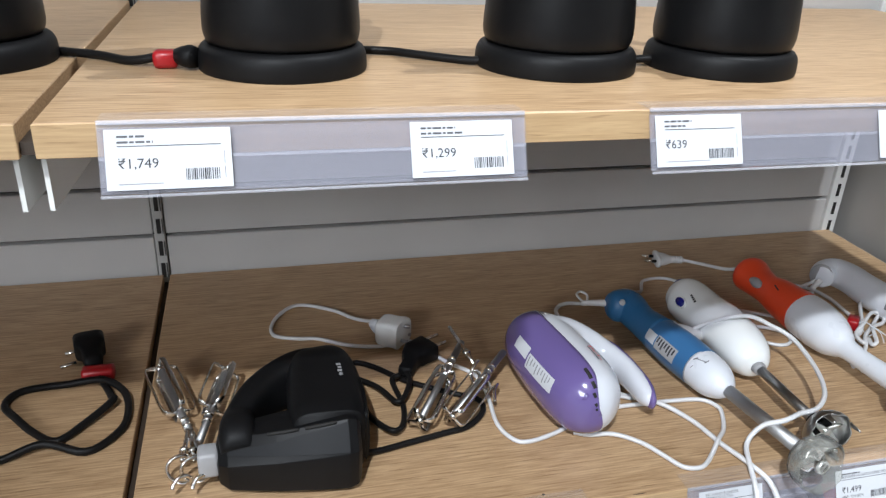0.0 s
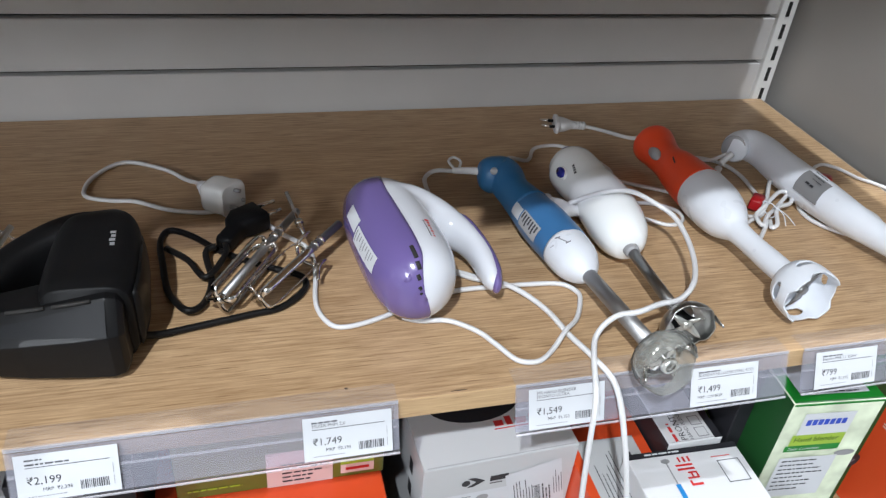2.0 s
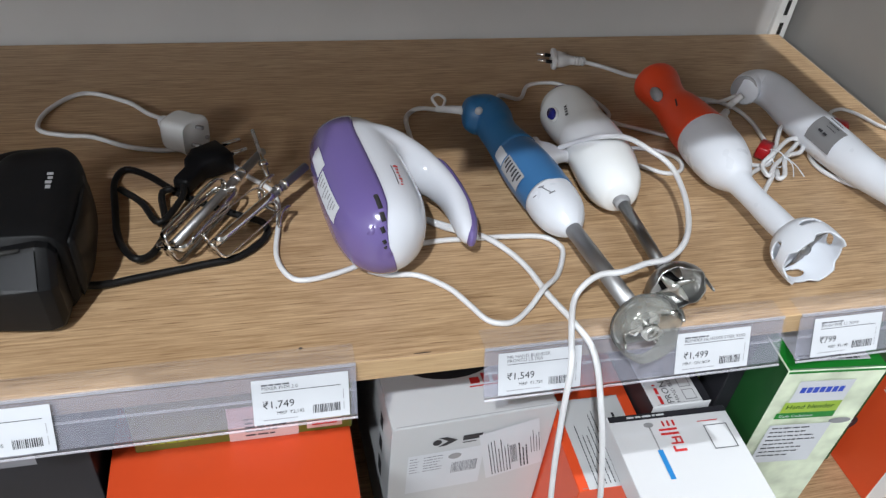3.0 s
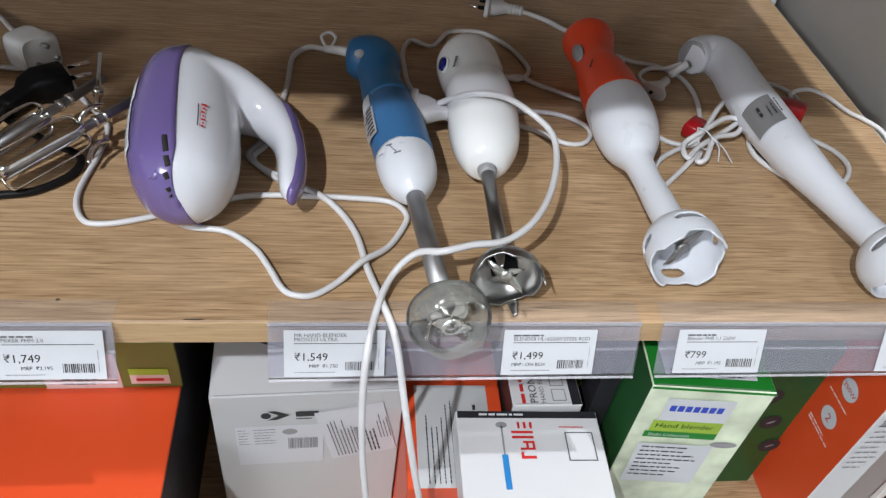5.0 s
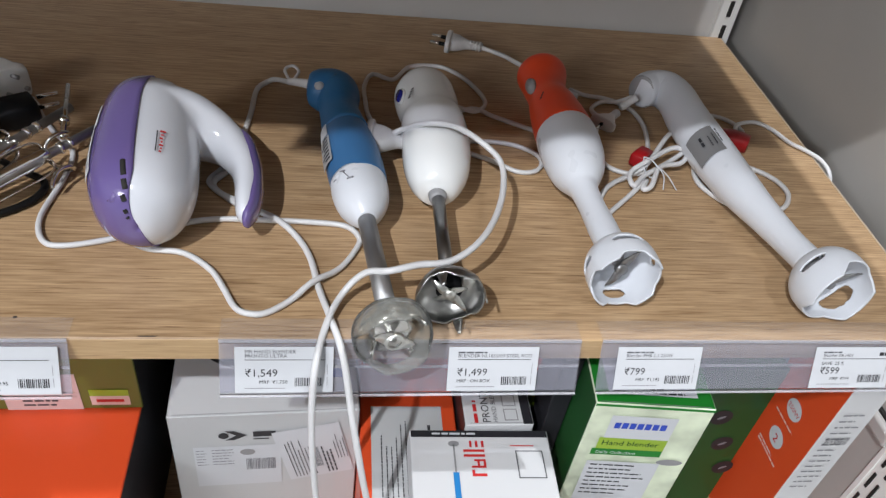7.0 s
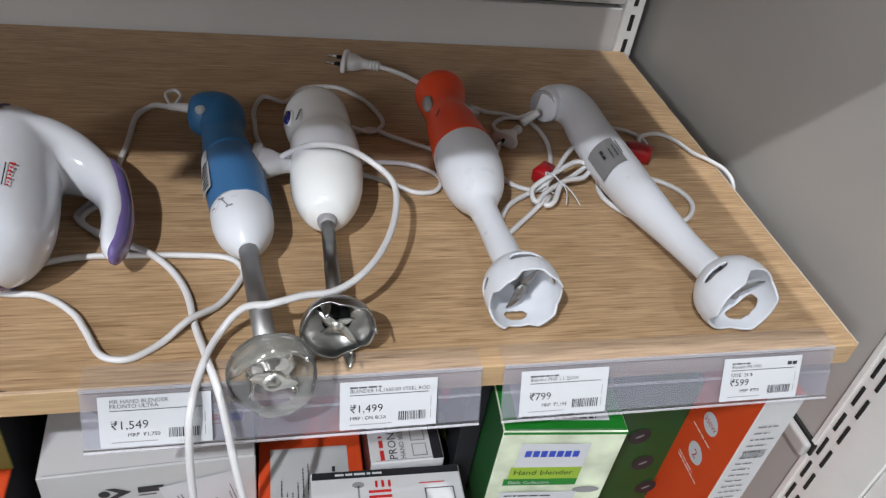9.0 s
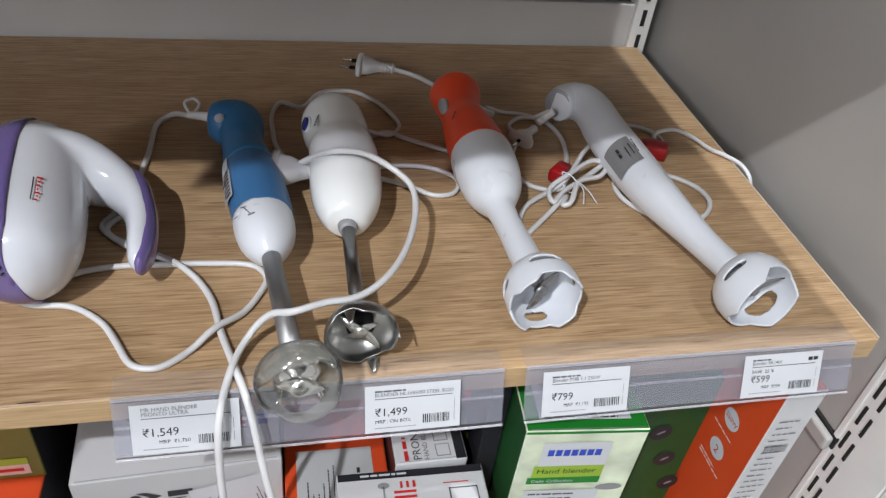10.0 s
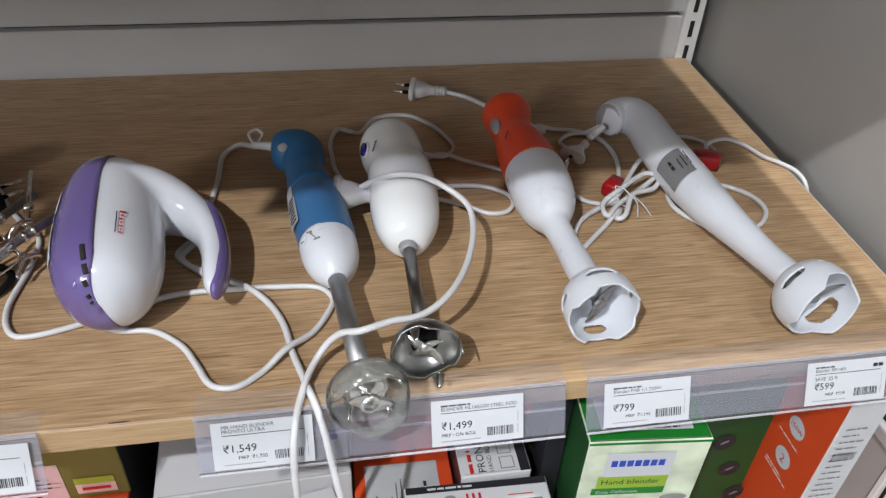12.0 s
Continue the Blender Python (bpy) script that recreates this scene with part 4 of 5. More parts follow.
# ---- hand mixers, beaters and loose plugs ----
@functools.lru_cache(maxsize=None)
def fine_rows(rows):
    return spline(list(rows), 12)


def at_row(rows, s):
    """Centre and half sizes of a swept body at the share s of its length."""
    r = fine_rows(tuple(rows))
    f = s * (len(r) - 1)
    i = min(int(f), len(r) - 2)
    return r[i] + (r[i + 1] - r[i]) * (f - i)


def skin(rows, u, degrees, lift, power):
    """The point of a swept body's surface at a share of its length and an angle from +x over the top."""
    r = at_row(rows, u)
    d = Vector(at_row(rows, min(u + 0.004, 1.0))[:3] - at_row(rows, max(u - 0.004, 0.0))[:3]).normalized()
    side = d.cross(Vector((0, 0, 1))).normalized()
    top = side.cross(d).normalized()
    side = side if side.x > 0 else -side
    a = math.radians(degrees)
    c, q = math.cos(a), math.sin(a)
    c, q = math.copysign(abs(c) ** (2 / power), c), math.copysign(abs(q) ** (2 / power), q)
    return Vector(r[:3]) + side * ((r[3] + lift) * c) + top * ((r[4] + lift) * q)


def patch(rows, s0, s1, a0, a1, lift=0.0006, n=6, m=6, power=2.0):
    """A sheet that lies on a swept body, between two shares of its length and two angles from +x over the top."""
    bm = bmesh.new()
    grid = [[bm.verts.new(skin(rows, s0 + (s1 - s0) * i / n, a0 + (a1 - a0) * k / m, lift, power)) for k in range(m + 1)] for i in range(n + 1)]
    for i in range(n):
        for k in range(m):
            bm.faces.new((grid[i][k], grid[i][k + 1], grid[i + 1][k + 1], grid[i + 1][k]))
    return bm


def skin_body(rows, lift, power, rings=72, seg=48):
    """A closed body swept along y."""
    bm = bmesh.new()
    grid = [[bm.verts.new(skin(rows, i / rings, 360 * k / seg, lift, power)) for k in range(seg)] for i in range(rings + 1)]
    for p, q in zip(grid, grid[1:]):
        for k in range(seg):
            bm.faces.new((p[k], p[(k + 1) % seg], q[(k + 1) % seg], q[k]))
    bm.faces.new(grid[0])
    bm.faces.new(grid[-1])
    return bm


def wrapped(rows, start, end, lift, thick, power):
    """A thin shell round a body swept along y, from the angle start(share of the length) to the angle end."""
    bm = bmesh.new()
    grid = [[bm.verts.new(skin(rows, i / 64, start(i / 64) + (end - start(i / 64)) * k / 40, lift if i < 64 else -0.0031, power)) for k in range(41)] for i in range(65)]
    for p, q in zip(grid, grid[1:]):
        for k in range(40):
            bm.faces.new((p[k], q[k], q[k + 1], p[k + 1]))
    bm.normal_update()
    bmesh.ops.solidify(bm, geom=bm.faces[:], thickness=-thick)
    bmesh.ops.recalc_face_normals(bm, faces=bm.faces[:])
    return bm


def purple_mixer():
    t = thing("hand_mixer", 0.45, 0.15, TOP, "purple and white hand mixer lying on its side", "hand mixer", "hand mixers")
    z = TOP
    rows = [(0.4315, 0.2445, z + 0.0415, 0.005, 0.005), (0.4315, 0.2430, z + 0.0415, 0.019, 0.018), (0.4320, 0.2370, z + 0.0415, 0.0300, 0.0295), (0.4330, 0.2240, z + 0.0415, 0.0362, 0.0362), (0.4360, 0.1980, z + 0.0415, 0.0396, 0.0398), (0.4410, 0.155, z + 0.0415, 0.0412, 0.0412), (0.4455, 0.118, z + 0.0415, 0.0400, 0.0408), (0.448, 0.095, z + 0.0415, 0.0342, 0.0368), (0.449, 0.082, z + 0.0415, 0.0250, 0.028), (0.4495, 0.0745, z + 0.0415, 0.0135, 0.0155), (0.4495, 0.0722, z + 0.0415, 0.0035, 0.004)]
    grip = [(0.438, 0.208, z + 0.0425, 0.0330, 0.0370), (0.462, 0.2085, z + 0.041, 0.0290, 0.0330), (0.484, 0.201, z + 0.038, 0.0225, 0.0265), (0.503, 0.187, z + 0.034, 0.0168, 0.0200), (0.5155, 0.166, z + 0.031, 0.0130, 0.0175), (0.5205, 0.143, z + 0.029, 0.0112, 0.0165), (0.5215, 0.122, z + 0.028, 0.0100, 0.0150), (0.5215, 0.106, z + 0.028, 0.0075, 0.0110), (0.5215, 0.099, z + 0.028, 0.0030, 0.0040)]
    upper = part("top_shell", join(skin_body(rows, -0.0006, 2.2), sweep(grip, 28, 8), sweep([(0.440, 0.188, z + 0.041, 0.028, 0.034), (0.464, 0.196, z + 0.040, 0.022, 0.030), (0.482, 0.200, z + 0.037, 0.015, 0.021)], 20, 5)), WHITE_GLOSS, t, "glossy white upper shell with curved handle")
    blend = upper.modifiers.new("blend", "REMESH")
    blend.mode, blend.voxel_size, blend.use_smooth_shade = "VOXEL", 0.0019, True
    soften = upper.modifiers.new("soften", "SMOOTH")
    soften.factor, soften.iterations = 0.5, 22
    lower = part("base_shell", wrapped(rows, lambda u: 92 - 22 * max(0.0, 1 - u / 0.42) ** 1.3 + 24 * max(0.0, (u - 0.70) / 0.30) ** 1.4, 284, 0.0008, 0.0014, 2.2), PURPLE, t, "glossy purple lower shell")
    back = [(0.498, 0.207, z + 0.036, 0.004, 0.008), (0.511, 0.194, z + 0.034, 0.0095, 0.0150), (0.5195, 0.169, z + 0.031, 0.0098, 0.0160), (0.5245, 0.141, z + 0.028, 0.0092, 0.0152), (0.5255, 0.118, z + 0.027, 0.0075, 0.0138), (0.5235, 0.102, z + 0.027, 0.0048, 0.0095), (0.5220, 0.0965, z + 0.027, 0.002, 0.004)]
    part("handle_back", sweep(back, 24, 8), PURPLE, t, "purple strip along the handle's back")
    for s0, s1, a in ((0.665, 0.735, 102), (0.755, 0.805, 103), (0.828, 0.860, 111), (0.898, 0.920, 122), (0.945, 0.955, 134)):
        ends = [skin(rows, q, a, 0.0008, 2.2) for q in (s0, (s0 + s1) / 2, s1)]
        part("vent", sweep([(*e, 0.0021, 0.0014) for e in ends], 10, 4), DARK, lower)
    part("sticker", patch(rows, 0.40, 0.47, 143, 163, 0.0018, power=2.2), PAPER, lower, "white printed sticker")
    part("sticker", patch(rows, 0.475, 0.62, 149, 172, 0.0018, power=2.2), PAPER, lower, "white printed sticker")
    for k in range(9):
        part("print", patch(rows, 0.482 + k * 0.014, 0.486 + k * 0.014, 152, 168 - 4 * (k % 3), 0.0022, power=2.2), GREY_INK, lower)
    x, y, zz, w, h = at_row(rows, 0.80)
    c = Vector((x + w * math.cos(math.radians(134)), y, zz + h * math.sin(math.radians(134))))
    part("socket", rod(c + Vector((-0.0008, -0.0005, 0.0007)), c + Vector((0.004, 0.001, -0.003)), 0.0048), PURPLE, lower, "purple round boss")
    for k in range(7):
        part("logo", patch(rows, 0.545 + k * 0.0125, 0.5515 + k * 0.0125, 67.5 - (k == 0) * 2.5 - (k % 3 == 1), 71 - 1.2 * (k % 2) - 0.5 * k * 0.2, 0.0012, power=2.2), RED_INK, upper)
    part("logo_arc", patch(rows, 0.547, 0.625, 73.0, 74.2, 0.0012, power=2.2), INK, upper)
    part("cord", cable([(0.262, 0.330, 0.020), (0.240, 0.368, 0.006), (0.215, 0.400, 0.003), (0.170, 0.421, 0.003), (0.140, 0.388, 0.003), (0.136, 0.350, 0.003), (0.163, 0.336, 0.003), (0.189, 0.331, 0.003), (0.224, 0.310, 0.003), (0.262, 0.300, 0.003), (0.300, 0.306, 0.003), (0.322, 0.272, 0.003), (0.338, 0.248, 0.003), (0.361, 0.219, 0.003), (0.364, 0.180, 0.003), (0.359, 0.128, 0.003), (0.368, 0.099, 0.003), (0.385, 0.093, 0.003), (0.418, 0.102, 0.003), (0.445, 0.116, 0.003)], 0.0024), CORD, t, "white mains cord")
    part("cord_slack", cable([(0.447, 0.112, 0.003), (0.475, 0.125, 0.003), (0.501, 0.130, 0.003), (0.532, 0.130, 0.003), (0.568, 0.129, 0.003), (0.600, 0.125, 0.003), (0.612, 0.111, 0.003), (0.610, 0.097, 0.003), (0.596, 0.072, 0.003), (0.576, 0.052, 0.008), (0.560, 0.037, 0.003), (0.544, 0.024, 0.003), (0.532, 0.022, 0.003), (0.520, 0.028, 0.003), (0.509, 0.049, 0.003), (0.497, 0.069, 0.003), (0.475, 0.087, 0.003), (0.449, 0.091, 0.003), (0.434, 0.098, 0.003)], 0.0025), CORD, t, "slack loop of white cord")
    part("cord_tail", cable([(0.500, 0.217, 0.005), (0.491, 0.199, 0.003), (0.483, 0.184, 0.003), (0.486, 0.174, 0.003), (0.498, 0.161, 0.003), (0.511, 0.149, 0.003), (0.522, 0.140, 0.005)], 0.0026), CORD, t, "end of the white cord under the handle")
    p = part("plug", sweep([(0.264, 0.3180, z + 0.018, 0.009, 0.010), (0.266, 0.3165, z + 0.018, 0.0140, 0.0155), (0.273, 0.312, z + 0.018, 0.0165, 0.0172), (0.283, 0.306, z + 0.018, 0.0160, 0.0172), (0.288, 0.303, z + 0.018, 0.0175, 0.0175), (0.291, 0.301, z + 0.018, 0.0175, 0.0172), (0.292, 0.300, z + 0.018, 0.0150, 0.0150)], 28, 3, power=5.0), IVORY, t, "white three-pin plug")
    part("grip", sweep([(0.258, 0.333, z + 0.018, 0.0055, 0.0055), (0.264, 0.322, z + 0.018, 0.009, 0.010)], 14, 3), WHITE, p)
    for dy, dz in ((0.0, 0.010), (0.008, -0.006), (-0.008, -0.006)):
        part("pin", rod((0.291 + dy * 0.45, 0.302 + dy, z + 0.018 + dz), (0.299 + dy * 0.45, 0.298 + dy, z + 0.018 + dz), 0.0022, seg=10), SHAFT, p)


def black_mixer():
    t = thing("hand_mixer", 0.15, 0.12, TOP, "black hand mixer with a grey button lying on its side", "hand mixer", "hand mixers")
    z = TOP
    # lower shell: a sloping panel over an upright front, narrower at the nose
    def lean(x):
        return 0.016 - 0.30 * (x - 0.0745) + 0.95 * (x - 0.0745) ** 2

    def section(x, k, top):
        pts = ((0.110, top), (0.0790, top), (0.0600, top * 0.66), (0.0630, 0.007), (0.070, 0.001), (0.110, 0.001))
        return [(x, 0.090 + (y - 0.090) * k + (lean(x) if y < 0.1 else 0.0), z + top / 2 + (h - top / 2) * k) for y, h in pts]
    shell = bmesh.new()
    rings = [[shell.verts.new(p) for p in section(*q)] for q in ((0.0745, 0.55, 0.050), (0.0775, 0.84, 0.052), (0.086, 1.0, 0.054), (0.130, 1.0, 0.062), (0.172, 1.0, 0.070), (0.194, 1.0, 0.074), (0.2020, 0.92, 0.075), (0.2058, 0.72, 0.075))]
    for p, q in zip(rings, rings[1:]):
        for k in range(6):
            shell.faces.new((p[k], p[(k + 1) % 6], q[(k + 1) % 6], q[k]))
    shell.faces.new(rings[0][::-1])
    shell.faces.new(rings[-1])
    bmesh.ops.recalc_face_normals(shell, faces=shell.faces[:])
    bmesh.ops.bevel(shell, geom=shell.edges[:], offset=0.0045, segments=3, profile=0.5, affect="EDGES", clamp_overlap=True)
    base = part("base_shell", shell, BLACK_GLOSS, t, "black lower shell")
    slope = bmesh.new()
    prev = None
    for x, top in ((0.086, 0.054), (0.130, 0.062), (0.172, 0.070), (0.194, 0.074)):
        upper, under = Vector((x, 0.0790 + lean(x), z + top)), Vector((x, 0.0600 + lean(x), z + top * 0.66))
        w = (x - 0.086) / 0.108
        a0, b0 = upper.lerp(under, 0.50 - 0.42 * w), upper.lerp(under, 0.62 + 0.34 * w)
        lift = Vector((0, -0.0012, 0.0011))
        pair = [slope.verts.new(a0 + lift), slope.verts.new(b0 + lift)]
        if prev:
            slope.faces.new((prev[0], prev[1], pair[1], pair[0]))
        prev = pair
    part("sloping_panel", slope, PANEL_GLOSS, base, "charcoal sloping panel")
    for x0, x1 in ((0.122, 0.150), (0.156, 0.184)):
        h0, h1 = 0.0625 + (x0 - 0.130) * 0.19, 0.0625 + (x1 - 0.130) * 0.19
        part("vent", sweep([(x0, 0.0775 + lean(x0), z + h0 - 0.0005, 0.0016, 0.0014), ((x0 + x1) / 2, 0.0775 + lean((x0 + x1) / 2), z + (h0 + h1) / 2 - 0.0005, 0.0019, 0.0016), (x1, 0.0775 + lean(x1), z + h1 - 0.0005, 0.0016, 0.0014)], 8, 2), DARK, base)
    motor = [(0.178, 0.0815, z + 0.040, 0.0330, 0.0375), (0.1785, 0.100, z + 0.0405, 0.0365, 0.0400), (0.1795, 0.140, z + 0.0405, 0.0370, 0.0405), (0.1790, 0.172, z + 0.0405, 0.0345, 0.0400), (0.1770, 0.192, z + 0.0400, 0.0290, 0.0370), (0.1755, 0.204, z + 0.0395, 0.0190, 0.0290), (0.1750, 0.209, z + 0.0390, 0.0060, 0.0100)]
    shell = part("motor_shell", sweep(motor, 40, 7, power=4.6), BLACK, t, "satin black motor housing")
    part("handle", sweep([(0.180, 0.185, z + 0.043, 0.022, 0.034), (0.160, 0.185, z + 0.047, 0.0190, 0.0300), (0.138, 0.176, z + 0.0475, 0.0165, 0.0262), (0.114, 0.155, z + 0.0450, 0.0150, 0.0240), (0.098, 0.126, z + 0.0400, 0.0145, 0.0235), (0.096, 0.102, z + 0.0400, 0.0180, 0.0270), (0.096, 0.088, z + 0.034, 0.016, 0.020)], 32, 7, power=3.4), BLACK, t, "black looped handle")
    part("knob", sweep([(0.112, 0.160, z + 0.050, 0.004, 0.004), (0.108, 0.163, z + 0.050, 0.0085, 0.0090), (0.102, 0.167, z + 0.050, 0.0080, 0.0085), (0.100, 0.168, z + 0.050, 0.003, 0.003)], 16, 3), BLACK, t)
    part("button", box(0.0590, 0.084, z + 0.016, 0.0775, 0.104, z + 0.042, 0.003), LABEL_GREY, t, "light grey eject button")
    for k in range(4):
        part("logo", patch(motor, 0.30 + 0.026 * k, 0.318 + 0.026 * k, 80, 84 + (k % 2), 0.0010, power=4.6), GREY, shell)
    part("heel_strip", sweep([(0.2130, 0.086, z + 0.040, 0.0035, 0.028), (0.2155, 0.120, z + 0.0405, 0.0035, 0.030), (0.2130, 0.168, z + 0.040, 0.0035, 0.028)], 12, 4), BLACK_GLOSS, t)
    part("cord", cable([(0.202, 0.092, 0.020), (0.222, 0.104, 0.006), (0.254, 0.112, 0.004), (0.298, 0.121, 0.004), (0.328, 0.128, 0.004), (0.350, 0.150, 0.004), (0.350, 0.172, 0.004), (0.322, 0.190, 0.004), (0.280, 0.220, 0.004), (0.248, 0.255, 0.004), (0.226, 0.268, 0.004), (0.218, 0.248, 0.004), (0.222, 0.209, 0.004), (0.229, 0.164, 0.004), (0.245, 0.129, 0.010), (0.259, 0.139, 0.006), (0.267, 0.175, 0.004), (0.262, 0.215, 0.010), (0.272, 0.222, 0.012)], 0.0032), BLACK_RUBBER, t, "black mains cord in loose loops")
    part("cord_slack", cable([(0.224, 0.236, 0.004), (0.245, 0.208, 0.008), (0.262, 0.176, 0.009), (0.280, 0.205, 0.012), (0.281, 0.230, 0.012)], 0.0031), BLACK_RUBBER, t)
    p = part("plug", sweep([(0.278, 0.226, z + 0.010, 0.0072, 0.0072), (0.280, 0.229, z + 0.010, 0.0085, 0.0082), (0.289, 0.244, z + 0.011, 0.0082, 0.0085), (0.292, 0.252, z + 0.012, 0.0120, 0.0105), (0.297, 0.259, z + 0.013, 0.0160, 0.0115), (0.317, 0.271, z + 0.013, 0.0170, 0.0115), (0.3185, 0.272, z + 0.013, 0.0145, 0.0095)], 20, 1, power=5), BLACK, t, "black moulded plug")
    for k in (-1, 1):
        part("pin", rod((0.319 - 0.003 * k, 0.276 + 0.009 * k, z + 0.016), (0.336 - 0.003 * k, 0.283 + 0.009 * k, z + 0.017), 0.0022, seg=10), CHROME, p)


def beater(a, b, label, spread=0.019, turn=0.0):
    """A beater: a stem, four flat straps and a hub at the end b."""
    a, b = Vector(a), Vector(b)
    t = thing("beater", (a.x + b.x) / 2, (a.y + b.y) / 2, TOP, label, "beater", "loose beaters")
    d = (b - a)
    n = d.length
    part("stem", rod(a, a + d * 0.97, 0.0040, seg=12), SHAFT, t, "dull steel stem")
    for f in (0.24, 0.31):
        part("collar", rod(a + d * f, a + d * (f + 0.025), 0.0052, seg=14), CHROME, t)
    m = axis_frame(a, b)
    for k in range(4):
        q = m @ pose(0, 0, 0, 0, 0, 90 * k + turn)
        path = [(0.0030, n * 0.46), (spread * 0.40, n * 0.425), (spread * 0.82, n * 0.44), (spread, n * 0.52), (spread, n * 0.72), (spread, n * 0.93), (spread * 0.92, n * 0.985), (spread * 0.60, n), (0.002, n)]
        part("strap", turned(sweep([(x, 0, zz, 0.0007, 0.0031) for x, zz in path], 8, 3, up=(0, 1, 0), power=4), q), CHROME, t)
    part("tip", rod(a + d * 0.96, a + d * 1.01, 0.0045, seg=14), CHROME, t)


def dough_hook(a, b, label):
    """A stem that ends in a flat spiral."""
    a, b = Vector(a), Vector(b)
    t = thing("dough_hook", (a.x + b.x) / 2, (a.y + b.y) / 2, TOP, label, "dough hook", "loose beaters")
    m = axis_frame(a, b)
    n = (b - a).length
    part("stem", rod(a, a + (b - a) * 0.55, 0.0024, seg=12), CHROME, t)
    part("collar", rod(a + (b - a) * 0.36, a + (b - a) * 0.40, 0.0046, seg=14), CHROME, t)
    coil = []
    for k in range(33):
        u = k / 32
        r = 0.004 + 0.009 * math.sin(math.pi * min(u * 1.15, 1.0))
        coil.append((r * math.cos(u * 9.5), r * math.sin(u * 9.5), n * (0.5 + 0.5 * u), 0.0019, 0.0019))
    part("coil", turned(sweep(coil, 8, 2, up=(0.3, 0.2, 1)), m), CHROME, t)


purple_mixer()
black_mixer()
beater((0.354, 0.258, TOP + 0.024), (0.274, 0.126, TOP + 0.019), "chrome strap beater lying across a black cord", 0.0155, 20)
beater((0.392, 0.214, TOP + 0.034), (0.308, 0.124, TOP + 0.021), "chrome strap beater leaning on the purple mixer", 0.0150, 50)
dough_hook((0.346, 0.286, TOP + 0.030), (0.368, 0.152, TOP + 0.014), "chrome dough hook lying beside the purple mixer")
beater((0.056, 0.135, TOP + 0.010), (0.012, 0.262, TOP + 0.026), "chrome strap beater beside the black mixer", 0.0170, 10)
beater((0.058, 0.132, TOP + 0.022), (0.082, 0.248, TOP + 0.024), "chrome strap beater beside the black mixer", 0.0170, 40)
dough_hook((0.046, 0.158, TOP + 0.018), (0.040, 0.078, TOP + 0.014), "chrome dough hook at the black mixer's nose")
dough_hook((0.050, 0.146, TOP + 0.026), (0.058, 0.076, TOP + 0.014), "chrome dough hook at the black mixer's nose")


def loose_plug():
    t = thing("plug_cord", -0.07, 0.32, TOP, "black plug with a red clip and a coiled black cord", "plug")
    z = TOP
    p = part("plug", sweep([(-0.063, 0.303, z + 0.011, 0.0085, 0.0085), (-0.066, 0.315, z + 0.012, 0.0100, 0.0100), (-0.069, 0.327, z + 0.014, 0.0120, 0.0115), (-0.0715, 0.333, z + 0.015, 0.0165, 0.0140), (-0.0755, 0.351, z + 0.016, 0.0170, 0.0145), (-0.076, 0.353, z + 0.016, 0.0140, 0.0120)], 20, 1, power=4.5), BLACK, t)
    for k in (-1, 1):
        part("pin", rod((-0.084, 0.330 + 0.014 * k, z + 0.010), (-0.100, 0.325 + 0.014 * k, z + 0.008), 0.0022, seg=10), CHROME, p)
    part("clip", box(-0.075, 0.284, z, -0.040, 0.301, z + 0.016, 0.004), RED, t, "red plastic clip")
    part("cord", cable([(-0.058, 0.290, 0.008), (-0.048, 0.272, 0.004), (-0.038, 0.245, 0.008), (-0.035, 0.233, 0.010), (-0.055, 0.208, 0.006), (-0.080, 0.182, 0.004), (-0.105, 0.200, 0.004), (-0.126, 0.226, 0.004), (-0.144, 0.253, 0.004), (-0.132, 0.277, 0.004), (-0.088, 0.282, 0.004), (-0.050, 0.275, 0.010), (-0.025, 0.250, 0.008), (-0.018, 0.215, 0.004), (-0.024, 0.185, 0.004), (-0.050, 0.160, 0.004), (-0.090, 0.172, 0.010), (-0.130, 0.160, 0.004), (-0.180, 0.150, 0.004)], 0.0040), BLACK_RUBBER, t)


loose_plug()
speck = thing("wood_knot", 0.371, 0.02, TOP, "small dark speck on the oak shelf", "knot", kind="structure")
part("speck", disc(0.371, 0.020, 0.0016, 0.0012, Matrix.Translation((0, 0, TOP)), 0.0003, 12), SEAM, speck, smooth=False)
part("chip", disc(0.462, 0.0025, 0.0075, 0.0006, Matrix.Translation((0, 0, TOP)), 0.0003, 12), SEAM, speck, smooth=False)


